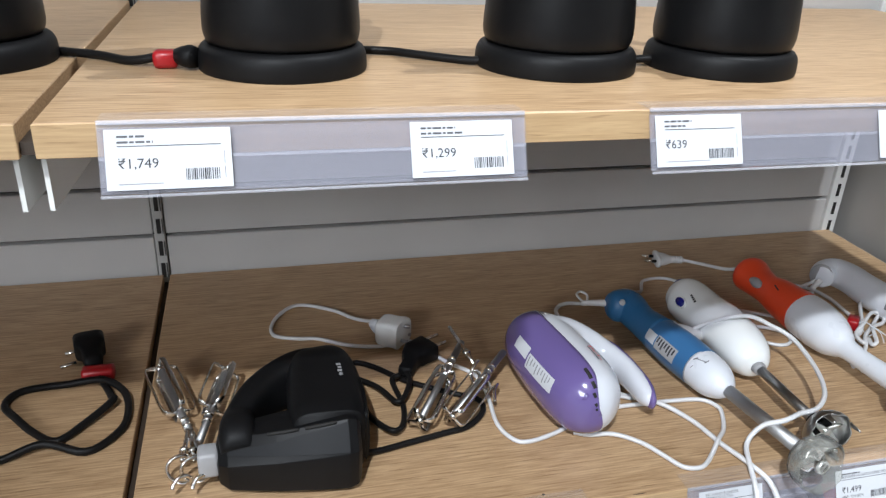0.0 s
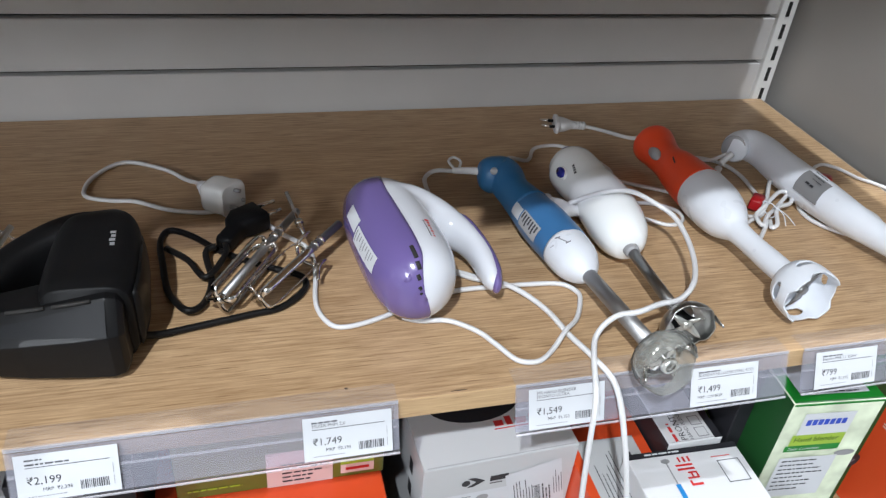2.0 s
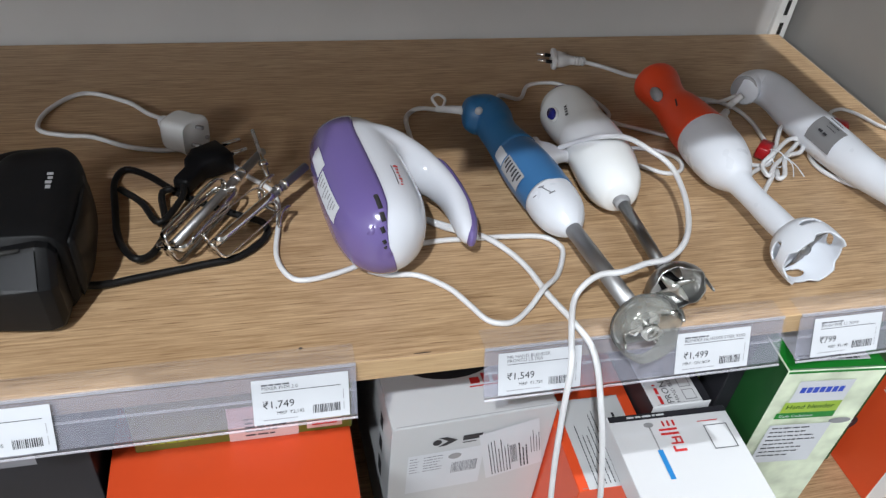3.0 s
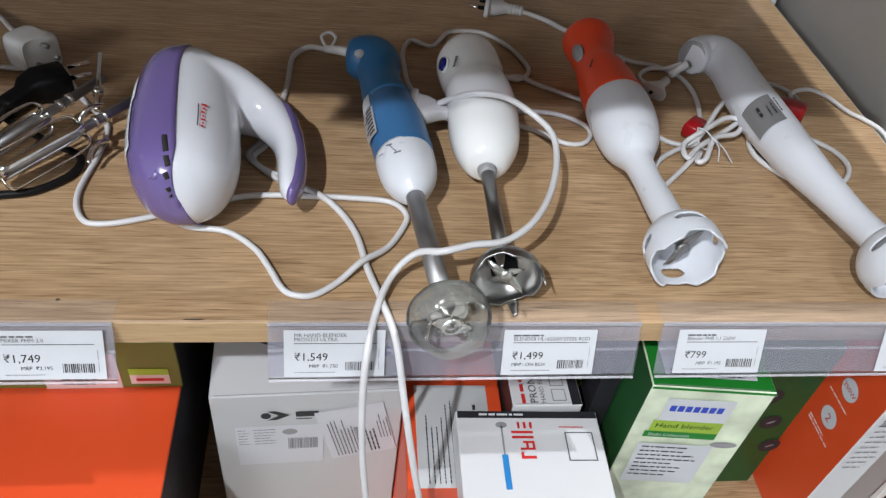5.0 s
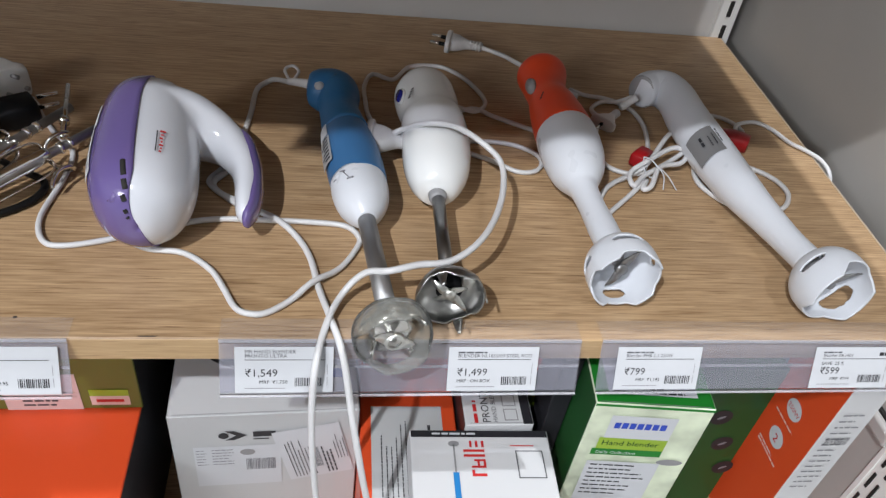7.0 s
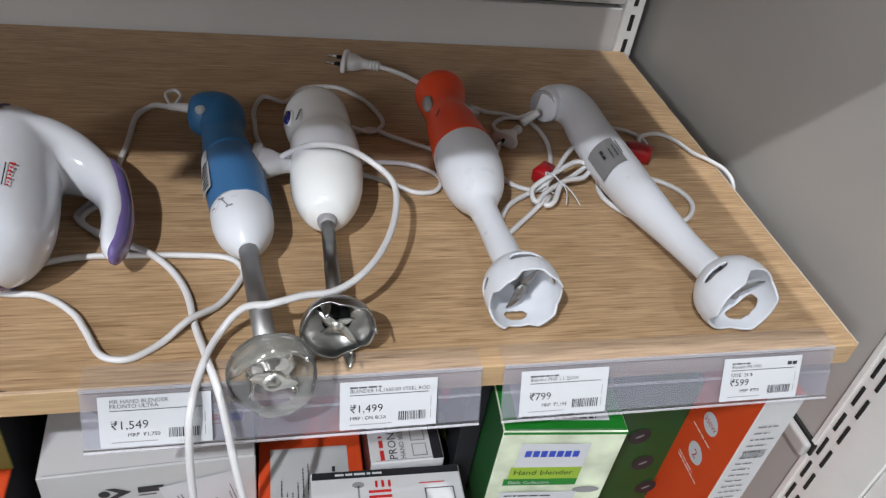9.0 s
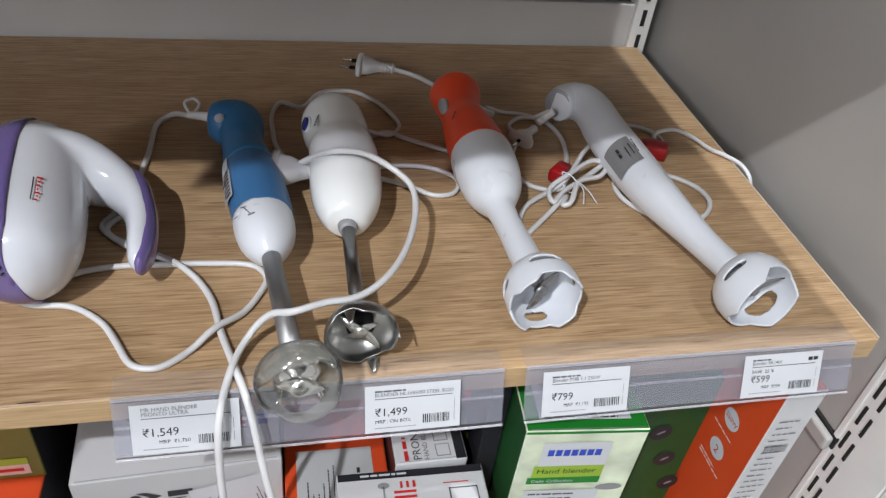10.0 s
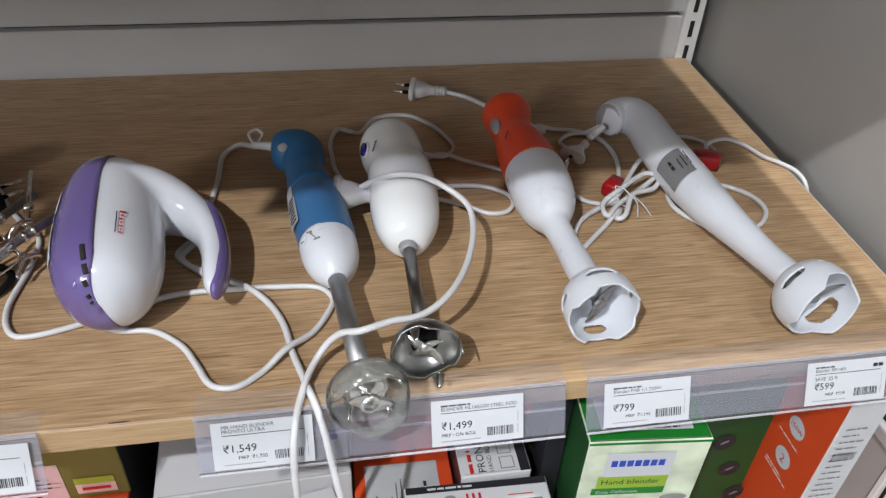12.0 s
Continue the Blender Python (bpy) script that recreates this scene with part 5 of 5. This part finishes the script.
# ---- kettles on the upper shelf ----
def kettle(x, y, r, turn, accent):
    t = thing("electric_kettle", x, y, UP, "black electric kettle standing on its round power base", "kettle", "kettles")
    c = Vector((x, y, UP))
    up = Vector((0, 0, 1))

    def ring(profile, seg=40, steps=3):
        bm = bmesh.new()
        rows = spline(profile, steps)
        rings = [[bm.verts.new(c + Vector((q * math.cos(2 * math.pi * k / seg), q * math.sin(2 * math.pi * k / seg), s))) for k in range(seg)] for s, q in rows]
        for p, q in zip(rings, rings[1:]):
            for k in range(seg):
                bm.faces.new((p[k], p[(k + 1) % seg], q[(k + 1) % seg], q[k]))
        bm.faces.new(rings[0][::-1])
        bm.faces.new(rings[-1])
        return bm

    part("power_base", ring([(0.0, r * 0.985), (0.002, r), (0.012, r * 0.995), (0.018, r * 0.96), (0.0205, r * 0.90)]), BLACK, t, "matt black power base")
    body = part("body", ring([(0.0212, r * 0.86), (0.024, r * 0.90), (0.040, r * 0.92), (0.10, r * 0.84), (0.16, r * 0.74), (0.178, r * 0.70)]), accent, t, "dark glossy kettle body")
    part("lid", ring([(0.1785, r * 0.70), (0.184, r * 0.66), (0.192, r * 0.45), (0.195, r * 0.15)]), BLACK, t)
    m = Matrix.Translation(c) @ pose(0, 0, 0, 0, 0, turn)
    part("handle", turned(sweep([(r * 0.70, 0, 0.165, 0.011, 0.010), (r * 1.15, 0, 0.170, 0.011, 0.009), (r * 1.45, 0, 0.140, 0.011, 0.009), (r * 1.42, 0, 0.090, 0.011, 0.009), (r * 1.20, 0, 0.062, 0.010, 0.008), (r * 0.86, 0, 0.050, 0.010, 0.008)], 16, 5, up=(0, 1, 0)), m), BLACK, t)
    part("spout", turned(sweep([(-r * 0.66, 0, 0.140, 0.020, 0.014), (-r * 0.85, 0, 0.158, 0.015, 0.010), (-r * 0.98, 0, 0.170, 0.010, 0.006)], 16, 4, up=(0, 1, 0.2)), m), accent, body)


kettle(0.155, 0.146, 0.067, 60, BLACK_GLOSS)
kettle(0.388, 0.141, 0.070, 40, BLACK_GLOSS)
kettle(0.543, 0.130, 0.067, 80, BLACK_GLOSS)
kettle(-0.095, 0.182, 0.075, 120, BLACK_GLOSS)


def kettle_cord(points, label, clip):
    t = thing("kettle_cord", points[0][0], points[0][1], UP, label, "cord")
    part("cord", cable(points, 0.0036, UP), BLACK_RUBBER, t)
    if clip:
        part("clip", box(0.055, 0.138, UP, 0.074, 0.153, UP + 0.014, 0.004), RED, t, "red plastic clip")
        part("plug", sweep([(0.073, 0.145, UP + 0.009, 0.006, 0.006), (0.082, 0.138, UP + 0.010, 0.010, 0.009), (0.088, 0.134, UP + 0.010, 0.009, 0.008)], 14, 3), BLACK, t)


kettle_cord([(0.207, 0.198, 0.004), (0.246, 0.193, 0.004), (0.273, 0.174, 0.004), (0.313, 0.146, 0.004), (0.326, 0.141, 0.008)], "black cord between two kettles on a shelf", False)
kettle_cord([(0.452, 0.141, 0.01), (0.461, 0.138, 0.006), (0.479, 0.132, 0.008)], "black cord between two kettle bases", False)
kettle_cord([(-0.026, 0.198, 0.004), (0.011, 0.178, 0.004), (0.038, 0.155, 0.004), (0.066, 0.145, 0.01)], "black cord with a red clip beside a kettle", True)


# ---- cartons on the bottom shelf ----
def carton(name, x0, x1, y0, y1, z0, z1, front, top, side, label, turn=0.0):
    """A carton with its three visible faces of their own prints. Returns the thing and the planes of its faces."""
    t = thing(name, (x0 + x1) / 2, (y0 + y1) / 2, z0, label, "carton", "boxed appliances")
    m = Matrix.Translation(((x0 + x1) / 2, (y0 + y1) / 2, 0)) @ pose(0, 0, 0, 0, 0, turn) @ Matrix.Translation((-(x0 + x1) / 2, -(y0 + y1) / 2, 0))
    part("board", turned(box(x0, y0, z0, x1, y1, z1, 0.0008, 1), m), front, t, smooth=False)
    w, d, h = x1 - x0, y1 - y0, z1 - z0
    fr = m @ plane_at((x0, y0, z0), (1, 0, 0), (0, 0, 1))
    tp = m @ plane_at((x0, y0, z1), (1, 0, 0), (0, 1, 0))
    lf = m @ plane_at((x0, y1, z0), (0, -1, 0), (0, 0, 1))
    rt = m @ plane_at((x1, y0, z0), (0, 1, 0), (0, 0, 1))
    e = 0.0009
    part("top_print", printed([(e, e, w - e, d - e)], tp, 0.0003), top, t, smooth=False)
    part("side_print", printed([(e, e, d - e, h - e)], lf, 0.0003), side, t, smooth=False)
    part("side_print", printed([(e, e, d - e, h - e)], rt, 0.0003), side, t, smooth=False)
    part("tuck_line", printed([(0.004, 0.0016, w - 0.004, 0.0021)], tp, 0.0005), GREY_INK, t, smooth=False)
    return t, fr, tp, lf


def flat(name, t, rects, m, mat, lift=0.0006, label=""):
    """Flat print on a carton's face: a few shapes are a part each, dense small print is one part."""
    if len(rects) > 14:
        return part(name, printed(rects, m, lift), mat, t, label, smooth=False)
    for r in rects:
        last = part(name, printed([r], m, lift), mat, t, label, smooth=False)
    return last


# orange-red carton lying flat, with an olive one on it
# its sides are coloured near-black to stand for the shaded gap
t, fr, tp, lf = carton("carton", 0.196, 0.418, -0.045, 0.30, LOW, 0.610, CARD_ORANGE, CARD_ORANGE, CARD_DARK_GAP, "large plain orange-red appliance carton lying flat, sides darkened as shade")
t, fr, tp, lf = carton("carton", 0.218, 0.420, 0.083, 0.24, 0.6105, 0.712, CARD_OLIVE, CARD_OLIVE, CARD_DARK_GAP, "olive green appliance carton lying on an orange one")
flat("sticker", t, [(0.085, 0.0, 0.150, 0.05)], fr, PINK, label="pale pink store sticker")
flat("sticker_print", t, text_bars(0.100, 0.030, 0.045, 5, 0.006, 0.0022, 41), fr, INK, 0.0009)
flat("logo_label", t, [(0.158, 0.006, 0.192, 0.019)], fr, PINK)
flat("logo_label", t, [(0.158, 0.019, 0.192, 0.028)], fr, CARD_LIME)
flat("logo", t, [(0.163, 0.0105, 0.187, 0.0145)], fr, RED_INK, 0.0009)
flat("print", t, text_bars(0.010, 0.010, 0.060, 1, 0.006, 0.0022, 42) + text_bars(0.125, 0.030, 0.025, 3, 0.006, 0.001, 43), fr, CARD_LIME)
# dark cartons at the bay's start
t, fr, tp, lf = carton("carton", 0.085, 0.188, 0.06, 0.26, LOW, 0.690, CARD_DARK_GAP, CARD_DARK_GAP, CARD_DARK_GAP, "black appliance carton standing beside an orange one")
flat("print", t, [(0.010, 0.20, 0.060, 0.225)], fr, GREY_INK)
t, fr, tp, lf = carton("carton", 0.012, 0.080, 0.075, 0.25, LOW, 0.640, CARD_GREY, CARD_GREY, CARD_DARK_GAP, "grey appliance carton at the bay's start")
flat("print", t, [(0.006, 0.17, 0.030, 0.19)], fr, CARD_WHITE)
t, fr, tp, lf = carton("carton", -0.150, -0.030, 0.055, 0.25, LOW, 0.695, CARD_DKGREEN, CARD_GREEN, CARD_DKGREEN, "dark green appliance carton in the next bay")
# white and grey kettle carton
t, fr, tp, lf = carton("carton", 0.447, 0.614, 0.044, 0.30, LOW, 0.652, CARD_GREY, CARD_WHITE, CARD_WHITE, "white and grey kettle carton with askew store stickers", 2.0)
h = 0.652 - LOW
part("photo", disc(0.075, 0.080, 0.052, 0.030, tp, 0.0006), CARD_DARK_GAP, t, "dark round product photo", smooth=False)
flat("photo_light", t, [(0.060, 0.072, 0.078, 0.100), (0.090, 0.072, 0.112, 0.100)], tp, CARD_GREY, 0.0009)
flat("logo", t, [(0.086, 0.036, 0.140, 0.0375), (0.088, 0.040, 0.098, 0.048), (0.101, 0.040, 0.108, 0.052), (0.112, 0.040, 0.124, 0.048), (0.128, 0.040, 0.138, 0.050)], tp, RED_INK)
flat("logo_mark", t, [(0.144, 0.038, 0.158, 0.049)], tp, BLUE_INK)
part("logo_dot", disc(0.046, h - 0.030, 0.0045, 0.0045, fr, 0.0006), INK, t, smooth=False)
tri = bmesh.new()
tri.faces.new([tri.verts.new(fr @ Vector((x, h - y, 0.0006))) for x, y in ((0.047, 0.023), (0.055, 0.023), (0.067, 0.030), (0.055, 0.037), (0.047, 0.037), (0.057, 0.030))])
part("logo_arrow", tri, INK, t, smooth=False)
flat("logo_bar", t, [(0.072, h - 0.033, 0.092, h - 0.025), (0.072, h - 0.037, 0.086, h - 0.0355)], fr, INK)
flat("rating_label", t, [(0.018, h - 0.110, 0.096, h - 0.046)], fr, PAPER, 0.0007, "white rating label")
flat("rating_print", t, text_bars(0.020, h - 0.052, 0.010, 6, 0.0045, 0.0012, 51) + text_bars(0.034, h - 0.052, 0.020, 6, 0.0045, 0.0012, 52) + bar_code(0.064, h - 0.085, 0.026, 0.018, 9), fr, GREY_INK, 0.0010)
part("seal", disc(0.066, h - 0.056, 0.0068, 0.0048, fr, 0.0010), GREY, t, smooth=False)
sk = fr @ Matrix.Translation((0.088, h - 0.028, 0)) @ pose(0, 0, 0, 0, 0, 12)
flat("store_sticker", t, [(0, -0.080, 0.062, 0.0)], sk, PAPER, 0.0013, "white store sticker stuck on askew")
sv = sk @ Matrix.Translation((0.004, -0.076, 0)) @ pose(0, 0, 0, 0, 0, 90)
flat("store_print", t, text_bars(0.0, -0.004, 0.066, 7, 0.0033, 0.0010, 53) + text_bars(0.0, -0.036, 0.045, 3, 0.0036, 0.0016, 54) + text_bars(0.02, -0.048, 0.045, 4, 0.003, 0.0008, 55), sv, INK, 0.0016)
flat("store_code", t, [(0.012 + 0.0018 * k, -0.032, 0.0128 + 0.0018 * k, -0.025) for k in range(18)], sv, INK, 0.0016)
flat("icon", t, [(0.210, 0.160, 0.222, 0.180), (0.210, 0.125, 0.222, 0.145), (0.210, 0.085, 0.224, 0.110)], lf, INK)
# orange carton with a grey leaflet panel
t, fr, tp, lf = carton("carton", 0.621, 0.712, -0.030, 0.20, LOW, 0.618, CARD_ORANGE, CARD_ORANGE, CARD_ORANGE, "orange carton with a grey text panel lying flat", -1.0)
flat("panel", t, [(0.010, 0.0, 0.078, 0.105)], tp, CARD_GREY, label="grey text panel")
tv = tp @ Matrix.Translation((0.014, 0.004, 0)) @ pose(0, 0, 0, 0, 0, 90)
flat("print", t, text_bars(0.0, -0.006, 0.085, 8, 0.0046, 0.0011, 61) + text_bars(0.05, -0.052, 0.03, 1, 0.006, 0.0028, 62), tv, INK, 0.0009)
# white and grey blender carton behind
t, fr, tp, lf = carton("carton", 0.714, 0.778, 0.030, 0.19, LOW, 0.650, CARD_WHITE, CARD_WHITE, CARD_DARK_GAP, "white blender carton with a dark edge")
tv = tp @ Matrix.Translation((0.006, 0.002, 0)) @ pose(0, 0, 0, 0, 0, 90)
flat("edge", t, [(0.054, 0.0, 0.063, 0.15)], tp, CARD_DARK_GAP, 0.0007)
flat("logo", t, text_bars(0.0, -0.0060, 0.040, 1, 0.004, 0.0034, 66), tv, RED_INK, 0.0008)
lettering("product_name", "PRONTO", 0.0105, tv @ Matrix.Translation((0.0, -0.0175, 0)), INK, t, lift=0.0008)
lettering("product_kind", "HAND BLENDER", 0.0062, tv @ Matrix.Translation((0.0, -0.0245, 0)), HEAD_INK, t, lift=0.0008)
for k in range(2):
    part("icon", printed([(0.002 + 0.016 * k, -0.044, 0.015 + 0.016 * k, -0.031)], tv, 0.0008), GREY, t, smooth=False)
    part("icon_face", printed([(0.003 + 0.016 * k, -0.043, 0.014 + 0.016 * k, -0.032)], tv, 0.0010), CARD_WHITE, t, smooth=False)
# white blender carton lying on the orange one
t, fr, tp, lf = carton("carton", 0.661, 0.788, -0.110, 0.028, 0.6185, 0.645, CARD_WHITE, CARD_WHITE, CARD_WHITE, "white blender carton with red writing lying flat", -1.5)
flat("band", t, [(0.001, 0.130, 0.126, 0.137)], tp, CARD_DARK_GAP, 0.0007, "dark printed band")
flat("band_print", t, text_bars(0.020, 0.1325, 0.050, 1, 0.004, 0.002, 64), tp, PAPER, 0.0010)
flat("drawing_shaft", t, [(0.0380, 0.094, 0.0395, 0.122)], tp, GREY, 0.0008)
part("drawing_guard", disc(0.0388, 0.123, 0.005, 0.003, tp, 0.0008), GREY, t, smooth=False)
flat("drawing_body", t, [(0.0362, 0.062, 0.0414, 0.094)], tp, CARD_BLUE, 0.0009)
rv = tp @ Matrix.Translation((0.066, 0.090, 0)) @ pose(0, 0, 0, 0, 0, 90)
flat("wordmark", t, [(0.0, 0.0, 0.0028, 0.013), (0.0028, 0.0105, 0.0065, 0.013), (0.0085, 0.0, 0.0105, 0.013), (0.0105, 0.0, 0.0150, 0.002), (0.0105, 0.0055, 0.0150, 0.0075), (0.0150, 0.0, 0.0170, 0.010), (0.0195, 0.0, 0.0220, 0.019), (0.0245, 0.0, 0.0270, 0.019), (0.0295, 0.0, 0.0360, 0.0022), (0.0295, 0.0055, 0.0360, 0.0078), (0.0295, 0.0110, 0.0360, 0.013)], rv, RED_INK, 0.0009, "plain red wordmark")
flat("stripe", t, [(0.090, 0.1205, 0.112, 0.1215)], tp, RED_INK, 0.0009)
flat("frame_print", t, [(0.094, 0.088, 0.095, 0.116), (0.118, 0.088, 0.119, 0.116), (0.094, 0.115, 0.119, 0.116), (0.094, 0.088, 0.119, 0.089)], tp, HEAD_INK, 0.0009)
# dark photo carton and the green blender carton
t, fr, tp, lf = carton("carton", 0.7895, 0.8080, 0.036, 0.20, LOW, 0.735, CARD_DARK_GAP, CARD_DARK_GAP, CARD_DARK_GAP, "dark appliance carton with a tomato photo")
part("photo", disc(0.105, 0.235, 0.016, 0.030, lf, 0.0008), RED_INK, t, "red tomato photo", smooth=False)
part("photo", disc(0.120, 0.185, 0.014, 0.012, lf, 0.0008), CARD_LIME, t, smooth=False)
t, fr, tp, lf = carton("carton", 0.8100, 0.9115, -0.0155, 0.098, LOW, 0.736, CARD_PALE, CARD_GREEN, CARD_DKGREEN, "green and white hand blender carton standing upright", -5.0)
h = 0.736 - LOW
flat("green_edge", t, [(0.0, h - 0.003, 0.1015, h)], fr, CARD_GREEN, 0.0007)
fr = fr @ Matrix.Translation((-0.003, 0.003, 0))
flat("logo_panel", t, [(0.020, h - 0.048, 0.077, h - 0.017)], fr, PAPER, 0.0010, "white panel with a plain blue wordmark")
flat("logo", t, [(0.025 + 0.0066 * k, h - 0.034, 0.0302 + 0.0066 * k, h - 0.026) for k in range(7)], fr, BLUE_INK, 0.0013)
flat("lime_band", t, [(0.017, h - 0.064, 0.077, h - 0.048)], fr, CARD_LIME, 0.0010)
lettering("product_name", "Hand blender", 0.0092, fr @ Matrix.Translation((0.020, h - 0.058, 0)), CARD_DKGREEN, t, lift=0.0013)
flat("green_band", t, [(0.014, h - 0.073, 0.077, h - 0.064)], fr, CARD_GREEN, 0.0010)
lettering("range_name", "Daily Collection", 0.0055, fr @ Matrix.Translation((0.018, h - 0.0705, 0)), PAPER, t, lift=0.0013)
flat("data_sticker", t, [(0.014, h - 0.145, 0.080, h - 0.082)], fr, PAPER, 0.0016, "white data sticker")
flat("data_print", t, text_bars(0.018, h - 0.088, 0.055, 8, 0.0065, 0.0018, 71), fr, INK, 0.0019)
part("drawing", disc(0.088, h - 0.080, 0.012, 0.0045, fr, 0.0012), GREY, t, smooth=False)
flat("leaflet", t, [(0.012, 0.010, 0.088, 0.085)], tp, PAPER, 0.0012, "folded white leaflet")
flat("leaflet_print", t, text_bars(0.016, 0.0155, 0.07, 2, 0.004, 0.0018, 72), tp, INK, 0.0015)
# green carton behind, and the orange one at the bay's end
t, fr, tp, lf = carton("carton", 0.990, 1.050, 0.100, 0.24, LOW, 0.725, CARD_DKGREEN, CARD_DKGREEN, CARD_DKGREEN, "dark green carton with round icons")
t, fr, tp, lf = carton("carton", 0.944, 1.032, 0.060, 0.098, LOW, 0.690, CARD_DKGREEN, CARD_GREEN, CARD_GREEN, "green carton with round black icons")
for k, cy in enumerate((0.170, 0.124, 0.078)):
    part("icon", disc(0.0445 + 0.018 * k, cy, 0.012, 0.012, fr, 0.0008), CARD_DARK_GAP, t, smooth=False)
    part("icon_mark", disc(0.0445 + 0.018 * k, cy, 0.005, 0.0018, fr, 0.0011, turn=0.5), GREY_INK, t, smooth=False)
t, fr, tp, lf = carton("carton", 1.041, 1.079, -0.003, 0.078, LOW, 0.742, CARD_WHITE, CARD_ORANGE, CARD_ORANGE, "orange blender carton with white end at the bay's end")
h = 0.742 - LOW
for k, (cx, cy, words) in enumerate(((0.0405, h - 0.086, "250W"), (0.0410, h - 0.1305, "2"))):
    part("badge", disc(cx, cy, 0.0118, 0.0118, lf, 0.0008), PAPER, t, "round white badge", smooth=False)
    lettering("badge_text", words, 0.0080 if k == 0 else 0.014, lf @ Matrix.Translation((cx, cy - (0.003 if k == 0 else 0.0055), 0)), RED_INK, t, "CENTER", 0.0011)
    flat("badge_caption", t, text_bars(cx - 0.020, cy - 0.022, 0.042, 1 + k, 0.004, 0.0020, 81 + k), lf, PINK, 0.0008)
flat("print", t, text_bars(0.006, h - 0.040, 0.026, 14, 0.009, 0.002, 83) + bar_code(0.007, h - 0.085, 0.024, 0.012, 15), fr, GREY_INK, 0.0008)
